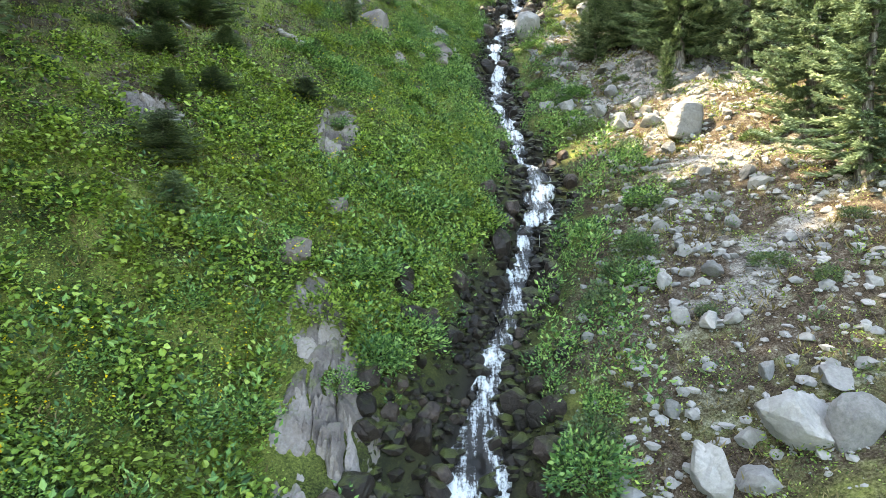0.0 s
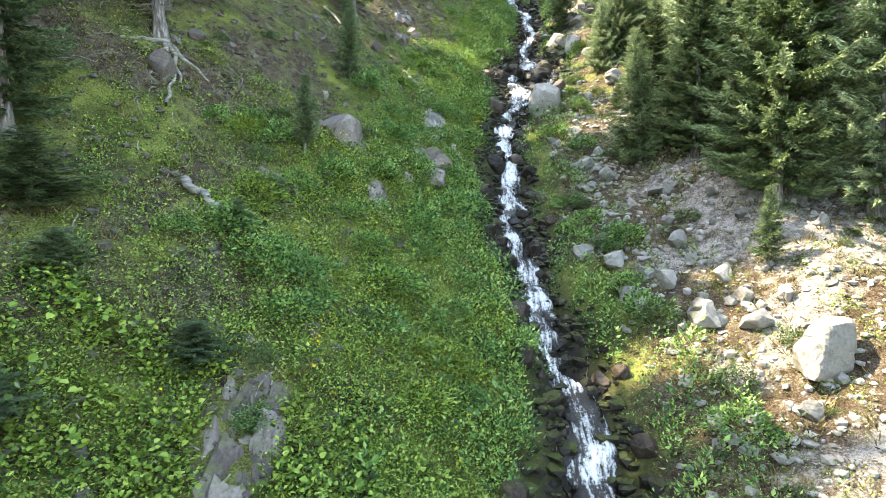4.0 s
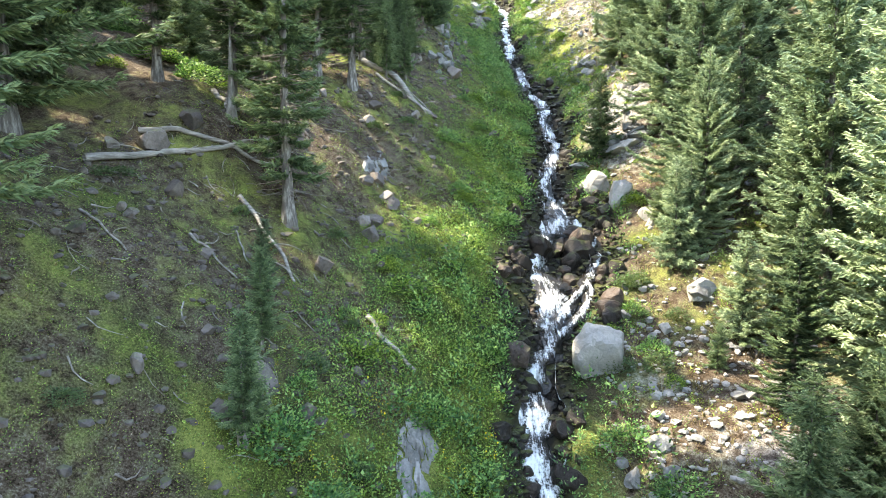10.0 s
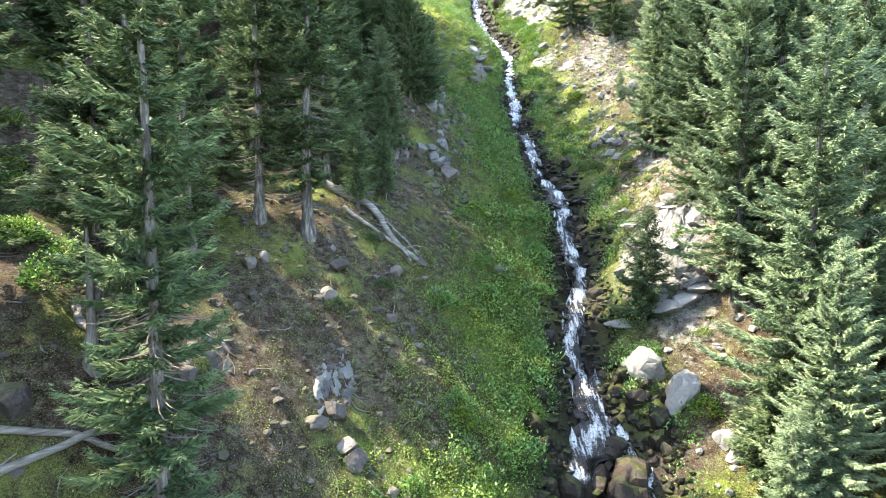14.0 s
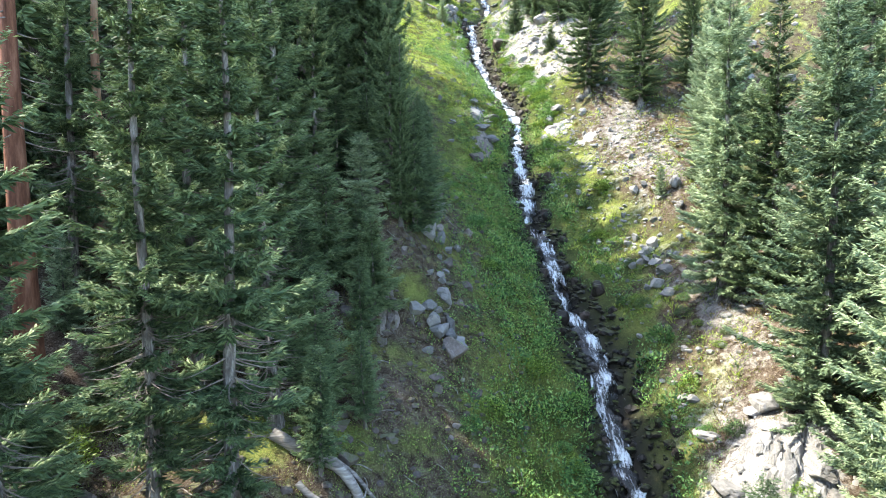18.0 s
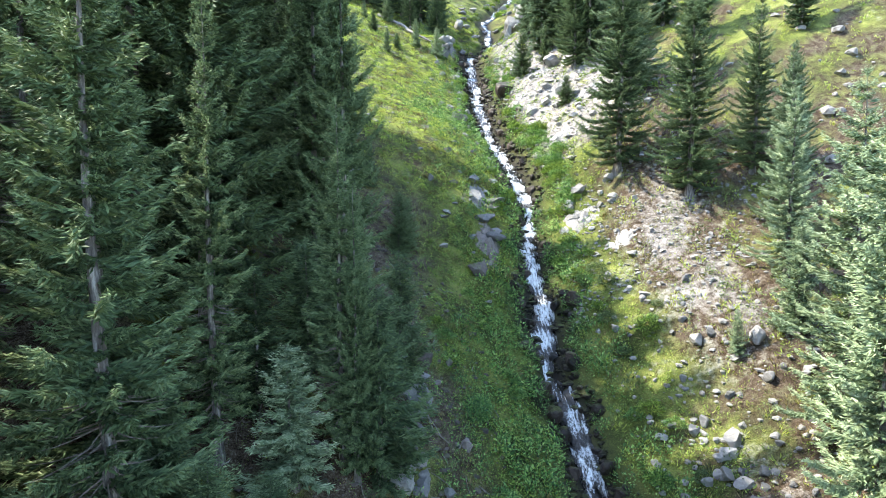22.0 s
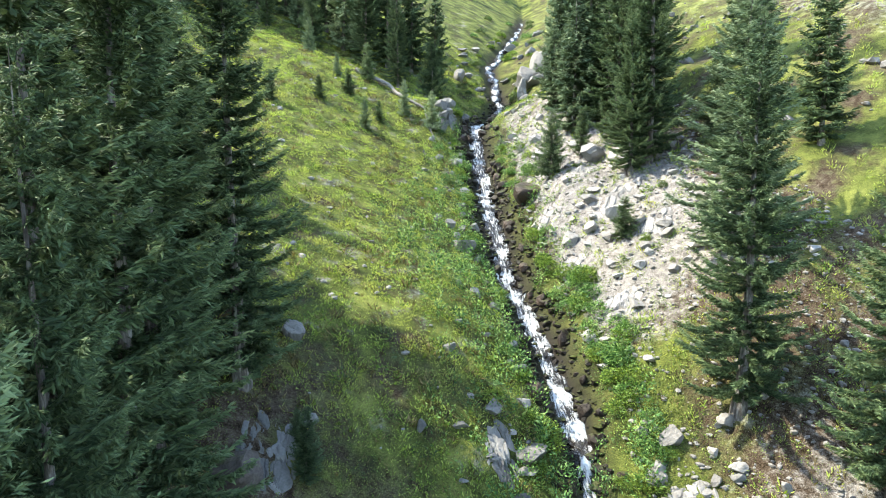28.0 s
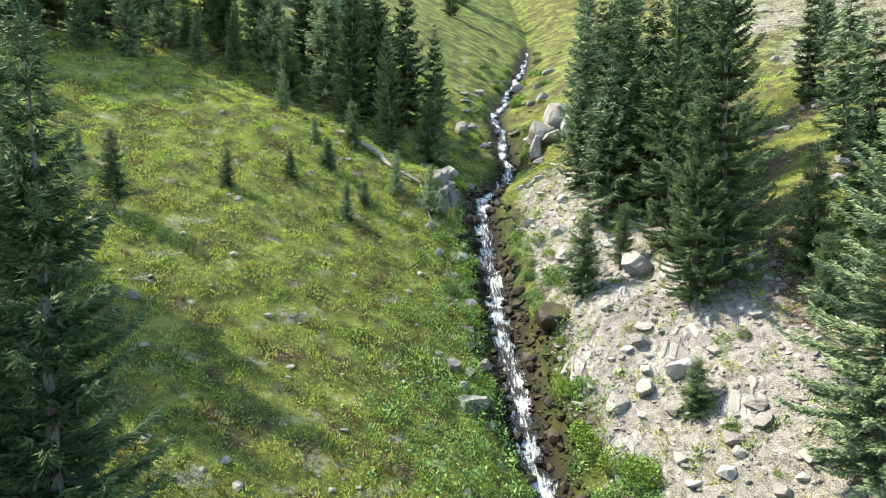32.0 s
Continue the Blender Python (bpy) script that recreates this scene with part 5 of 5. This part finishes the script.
def right_density(x, y, d):
    return np.maximum(0.12 + 0.88 * patchy(x, y, 2.6, 54, 0.05, 0.4), (bell(y, 76, 10) + bell(y, 91, 5)) * np.clip(2.2 - d / 3.0, 0, 1)) * not_bed(y, d, 0.3) * (1 - 0.8 * zones(x, y)[2])


def meadow_density(x, y, d):
    return np.clip((y - 80) / 8, 0.05, 1) * (0.2 + 0.8 * patchy(x, y, 1.7, 55, -0.25, 0.3)) * not_bed(y, d)


leaf_cloud("leafy_ground_cover", "low carpet of broad bright green leaves", HERB, 61, 80000, (17, 86, -14, -0.6), carpet_density, 7, 0.066, 0.19, 0.75, 0.66)
leaf_cloud("leafy_ground_cover", "dense carpet of broad round leaves on the bank", HERB, 71, 24000, (3, 20, -12, -0.6), carpet_density, 7, 0.086, 0.26, 0.75, 0.8, "plants", 0.17, True)
leaf_cloud("leafy_ground_cover", "mixed small green herbs thick on the bank", HERB, 75, 38000, (13, 58, -9.5, -0.8), lambda x, y, d: np.clip(1.8 + d / np.where(y < 32, 6.5, 5.0), 0.05, 1) * (0.45 + 0.55 * patchy(x, y, 1.8, 76, -0.2, 0.4)) * not_bed(y, d), 8, 0.062, 0.34, 0.7, 0.6, "plants", 0.2)
leaf_cloud("tall_herbs", "tall lush blue-green herbs along the stream", LUSH, 62, 24000, (3, 118, -8.5, 5.0), lush_density, 22, 0.11, 0.6, 0.6, 0.5, "plants", 0.2)
leaf_cloud("bank_plants", "patchy low plants on the stony bank", HERB, 63, 42000, (3, 97, 1.2, 12), right_density, 7, 0.06, 0.15)
leaf_cloud("heath", "grey-green low shrubs on the dry slope", SHRUB, 64, 9000, (8, 148, -15, 12), lambda x, y, d: 0.8 * patchy(x, y, 2.0, 56, 0.3, 0.3) * not_bed(y, d, 0.4), 18, 0.10, 0.42, 0.5, 0.45, "shrubs", 0.22)
leaf_cloud("meadow_grass", "sunlit yellow-green meadow grass", MEADOW, 65, 70000, (80, 140, -30, -0.8), meadow_density, 6, 0.095, 0.07, 0.45, 0.32, "grass", 0.14)
leaf_cloud("meadow_herbs", "darker low herbs scattered through the meadow", MIXED, 72, 22000, (80, 135, -30, -0.8), lambda x, y, d: 0.9 * patchy(x, y, 1.5, 60, 0.15, 0.2) * not_bed(y, d), 9, 0.10, 0.26, 0.6, 0.6, "plants", 0.24)
leaf_cloud("pale_tufts", "pale dry tufts in the meadow", DRY, 73, 12000, (82, 132, -30, -0.8), lambda x, y, d: 0.8 * patchy(x, y, 2.7, 63, 0.2, 0.4) * not_bed(y, d), 8, 0.22, 0.03, 0.35, 0.2, "grass", 0.12)
leaf_cloud("slope_grass", "sparse grass tufts between the white stones", MEADOW, 66, 22000, (62, 130, 1.2, 30), lambda x, y, d: 0.85 * patchy(x, y, 1.6, 57, 0.1, 0.3) * not_bed(y, d), 7, 0.15, 0.05, 0.4, 0.25, "grass", 0.13)
leaf_cloud("dry_grass", "dry straw-coloured grass tufts in the duff", DRY, 67, 30000, (5, 90, -15, 12), lambda x, y, d: (0.2 + 0.7 * patchy(x, y, 2.2, 58, 0.1, 0.5)) * not_bed(y, d, 0.6), 7, 0.16, 0.02, 0.3, 0.14, "grass", 0.08)
leaf_cloud("needle_litter", "brown needle litter and dead leaves", LITTER, 74, 34000, (10, 86, -14, 10), lambda x, y, d: (0.35 + 0.6 * patchy(x, y, 2.4, 65, 0.0, 0.5)) * not_bed(y, d, 0.5), 3, 0.10, 0.02, 1.0, 0.35, "litter", 0.14)
leaf_cloud("talus_herbs", "green tufts of herbs between the white stones", HERB, 80, 15000, (90, 122, 1.3, 11), lambda x, y, d: patchy(x, y, 1.3, 81, 0.3, 0.3) * not_bed(y, d), 8, 0.09, 0.16, 0.6, 0.5, "plants", 0.16)
leaf_cloud("moss_and_seedlings", "fine moss tufts and seedlings on the shaded slope", HERB, 77, 90000, (14, 86, -14, -2.5), lambda x, y, d: (0.25 + 0.75 * patchy(x, y, 3.4, 78, -0.1, 0.5)) * (0.4 + 0.6 * patchy(x, y, 0.9, 79, 0.0, 0.5)) * not_bed(y, d), 5, 0.06, 0.09, 0.7, 0.5, "plants", 0.12)
leaf_cloud("yellow_flowers", "small yellow daisies above the herbs", YELLOW, 68, 2600, (2, 40, -8, 0.5), lambda x, y, d: patchy(x, y, 3.0, 59, 0.1, 0.4) * not_bed(y, d), 5, 0.05, 0.55, 0.9, 0.7, "flowers", 0.05)


# ---- leafy shrubs ----
def shrub_mesh(seed, mat, leaves=1150):
    """A rounded bush: short stems with leaves all over an uneven dome."""
    rng = np.random.RandomState(seed)
    out = unit(rng.normal(size=(leaves, 3)))
    out[:, 2] = np.abs(out[:, 2])
    lobes = unit(rng.normal(size=(6, 3)) + np.array([0, 0, 0.6]))
    r = 0.34 + 0.28 * np.max(np.clip(out @ lobes.T, 0, 1) ** 4, axis=1)
    p = out * (r * rng.uniform(0.55, 1.05, leaves))[:, None] * np.array([1, 1, 1.05])
    along = unit(out + rng.normal(0, 0.55, (leaves, 3)) + np.array([0, 0, 0.15]))
    side = unit(np.cross(along, rng.normal(size=(leaves, 3)) + np.array([0, 0, 1.2])))
    s = rng.uniform(0.05, 0.095, leaves)
    return mesh("leafy_shrub", *kites(p, along, side, np.cross(side, along), s, s * 0.55, -s * 0.12), mat)


SHRUBS = [shrub_mesh(1, LUSH), shrub_mesh(2, LUSH), shrub_mesh(3, HERB), shrub_mesh(4, SHRUB), shrub_mesh(5, SHRUB)]
shrub_rng = np.random.RandomState(91)


def shrubs(count, lo, hi, dlo, dhi, kinds, size, label):
    for _ in range(count):
        y = shrub_rng.uniform(lo, hi)
        d = shrub_rng.uniform(dlo, dhi)
        if abs(d) < float(channel(y)) + 0.15:
            d = math.copysign(float(channel(y)) + 0.25, d)
        x, s = float(stream_x(y)) + d, shrub_rng.uniform(*size)
        mound = label.startswith("mound")
        ob = tagged(new("leafy_bush" if mound else "leafy_shrub", SHRUBS[kinds[shrub_rng.randint(len(kinds))]]), label, "shrub", "herb mounds on the banks" if mound else "shrubs along the stream")
        ob.matrix_world = pose(x, y, float(ground(x, y)) - 0.05, 0, 0, shrub_rng.uniform(0, 360)) @ Matrix.Diagonal((s, s * shrub_rng.uniform(0.8, 1.1), s * shrub_rng.uniform(0.55, 0.85), 1))


shrubs(64, 6, 44, -6.0, -1.3, (0, 1, 2, 0), (0.8, 1.7), "mound of lush green herbs on the stream bank")
shrubs(34, 21, 29.5, -10, -2.5, (0, 1, 2), (0.8, 1.7), "mound of lush green herbs on the stream bank")
shrubs(36, 6, 40, 1.5, 3.6, (0, 1, 3), (0.8, 1.8), "leafy green shrub beside the stream")
shrubs(50, 40, 84, 1.8, 4.8, (0, 2, 3), (0.6, 1.4), "leafy green shrub beside the stream")
shrubs(40, 44, 84, -5.5, -1.3, (0, 1, 2), (0.6, 1.4), "mound of lush green herbs on the stream bank")
shrubs(40, 82, 114, 1.2, 3.0, (0, 2), (0.6, 1.4), "bright green shrub at the water's edge")
shrubs(26, 88, 118, -3.4, -1.2, (0, 2, 3), (0.5, 1.2), "bright green shrub at the water's edge")
shrubs(40, 16, 62, -13, -4, (3, 4), (0.5, 1.2), "grey-green low shrub on the dry slope")
shrubs(38, 119, 165, -5, 5, (0, 2, 3), (0.8, 2.0), "green shrub in the upper gully")
shrubs(30, 46, 56, -22, -14, (0, 2), (0.9, 2.0), "bright leafy shrub in a sunny gap of the wood")
shrubs(20, 10, 40, 3.6, 9.0, (3, 4), (0.5, 1.1), "grey-green low shrub on the stony bank")
shrubs(16, 91, 99, 1.6, 2.9, (0, 2), (0.9, 1.7), "mound of bright green leaves at the water's edge")
shrubs(44, 88, 117, -1.5, 1.5, (0, 2, 2), (0.6, 1.3), "mound of bright green leaves at the water's edge")
shrubs(16, 94, 112, 3.0, 10.0, (3, 2), (0.3, 0.8), "small green shrub on the white slope")


# ---- fallen wood ----
def log(x0, y0, x1, y1, r0, r1, mat=LOGWOOD, label="weathered grey fallen log on the slope", limbs=0, seed=1, lift=0.05, name="fallen_log"):
    rng = np.random.RandomState(seed)
    s = np.linspace(0, 1, 18)
    x, y = x0 + (x1 - x0) * s, y0 + (y1 - y0) * s
    z0, z1 = float(ground(x0, y0)), float(ground(x1, y1))
    z = np.maximum(ground(x, y) - 0.4 * r0, z0 + (z1 - z0) * s) + r0 * 0.7 + lift
    bend = min(1.0, math.hypot(x1 - x0, y1 - y0) / 5) * r0 * 1.4 * np.sin(s * rng.uniform(3, 7) + rng.uniform(0, 6)) + 0.5 * r0 * np.sin(s * 13 + seed)
    p = np.stack([x + bend, y + 0.6 * bend, z + 0.3 * np.abs(bend)], 1)
    root = tagged(new(name), label, "log", "fallen logs")
    root.location = p[0]
    me = mesh("stem", *tube(p - p[0], r0 + (r1 - r0) * s, 9), mat, True)
    under("stem", me, root)
    for k in range(limbs):
        i = rng.randint(4, 17)
        length = rng.uniform(0.5, 1.5)
        t = np.linspace(0, 1, 6)
        a, e = rng.uniform(0, 6.28), rng.uniform(0.1, 0.9)
        q = (p[i] - p[0]) + np.stack([np.cos(a + 0.5 * t) * t * length, np.sin(a + 0.5 * t) * t * length, t * e * length - 0.5 * length * t ** 2], 1)
        under("branch", mesh("branch", *tube(q, 0.03 * (1 - 0.8 * t), 5), mat, True), root)
    return root


# ---- sticks and twigs on the wooded slope ----
def sticks(name, label, count, seed, area, mat):
    rng = np.random.RandomState(seed)
    out = []
    for _ in range(count):
        y, d = rng.uniform(*area[:2]), rng.uniform(*area[2:])
        x, a, length = float(stream_x(y)) + d, rng.uniform(0, 6.28), rng.uniform(0.2, 0.8)
        t = np.linspace(-0.5, 0.5, 4)
        px, py = x + np.cos(a + 0.6 * t) * t * length, y + np.sin(a + 0.6 * t) * t * length
        out.append(tube(np.stack([px, py, ground(px, py) + 0.03 + 0.05 * rng.rand(4)], 1), np.array([1, 0.9, 0.7, 0.35]) * rng.uniform(0.008, 0.026), 4))
    return tagged(new(name, mesh(name, *join(out), mat)), label, "sticks", kind="stuff")


sticks("dead_sticks", "bleached dead sticks strewn over the duff", 320, 81, (12, 80, -14, -4), GREYWOOD)
sticks("dark_twigs", "dark dead twigs strewn over the duff", 320, 82, (12, 80, -14, -3.5), TWIG)


log(-7.0, 24.8, -5.9, 24.0, .12, .09, label="short weathered log lying in tall herbs")
log(-5.0, 55.9, -0.9, 55.0, .17, .09, limbs=5, seed=2, label="long bleached fallen trunk on the wooded slope")
log(-4.0, 55.0, -1.5, 54.6, .09, .04, seed=3)
log(-3.6, 56.2, -1.2, 55.5, .07, .03, seed=23)
log(-10.6, 40.5, -6.6, 45.2, .12, .06, limbs=8, seed=4, label="big grey fallen tree with bare limbs")
log(-6.9, 42.6, -4.8, 40.6, .08, .04, limbs=2, seed=5)
log(-2.8, 41.0, -1.3, 39.8, .08, .05, seed=6)
log(-10.1, 42.7, -6.3, 44.6, .10, .05, limbs=4, seed=7)
log(-6.4, 120.4, -0.7, 116.8, .2, .1, limbs=6, seed=8, label="grey fallen spruce across the meadow")
log(-0.7, 116.8, 0.2, 113.9, .07, .04, seed=9)
log(-10.9, 21.0, -8.7, 20.8, .09, .05, seed=10)
log(-10.1, 19.1, -9.2, 18.6, .05, .03, seed=11)
log(-10.3, 19.8, -9.3, 19.2, .06, .03, seed=12)
log(-4.7, 14.8, -4.4, 14.4, .06, .04, seed=13, label="short bleached stick in the plants")
log(-0.3, 36.2, 0.0, 35.5, .12, .08, seed=14, label="grey broken stub on the green bank")
log(0.4, 35.0, 0.7, 33.6, .06, .05, seed=15, label="bleached pole beside the water")
log(4.1, 15.4, 4.9, 15.3, .04, .02, seed=16)
log(-8.3, 26.9, -8.7, 28.4, .06, .04, seed=17)
log(8.9, 120.6, 10.8, 121.3, .08, .05, seed=18)
log(-6.6, 41.0, -6.0, 40.0, .03, .02, seed=19)
log(-9.2, 46.5, -8.0, 45.2, .11, .09, seed=20, label="pale broken trunk leaning on the slope")
log(-7.4, 39.5, -5.9, 38.9, .04, .02, seed=21)
log(-9.3, 37.8, -7.9, 37.2, .04, .02, seed=22)

for x, y, k in ((-8.4, 28.2, 41), (-9.0, 27.6, 42), (-7.9, 29.0, 43), (-10.2, 28.0, 44)):
    log(-9.4, 29.5, x, y, 0.085, 0.035, seed=k, lift=-0.02, label="exposed grey spruce root on the slope", name="tree_root")
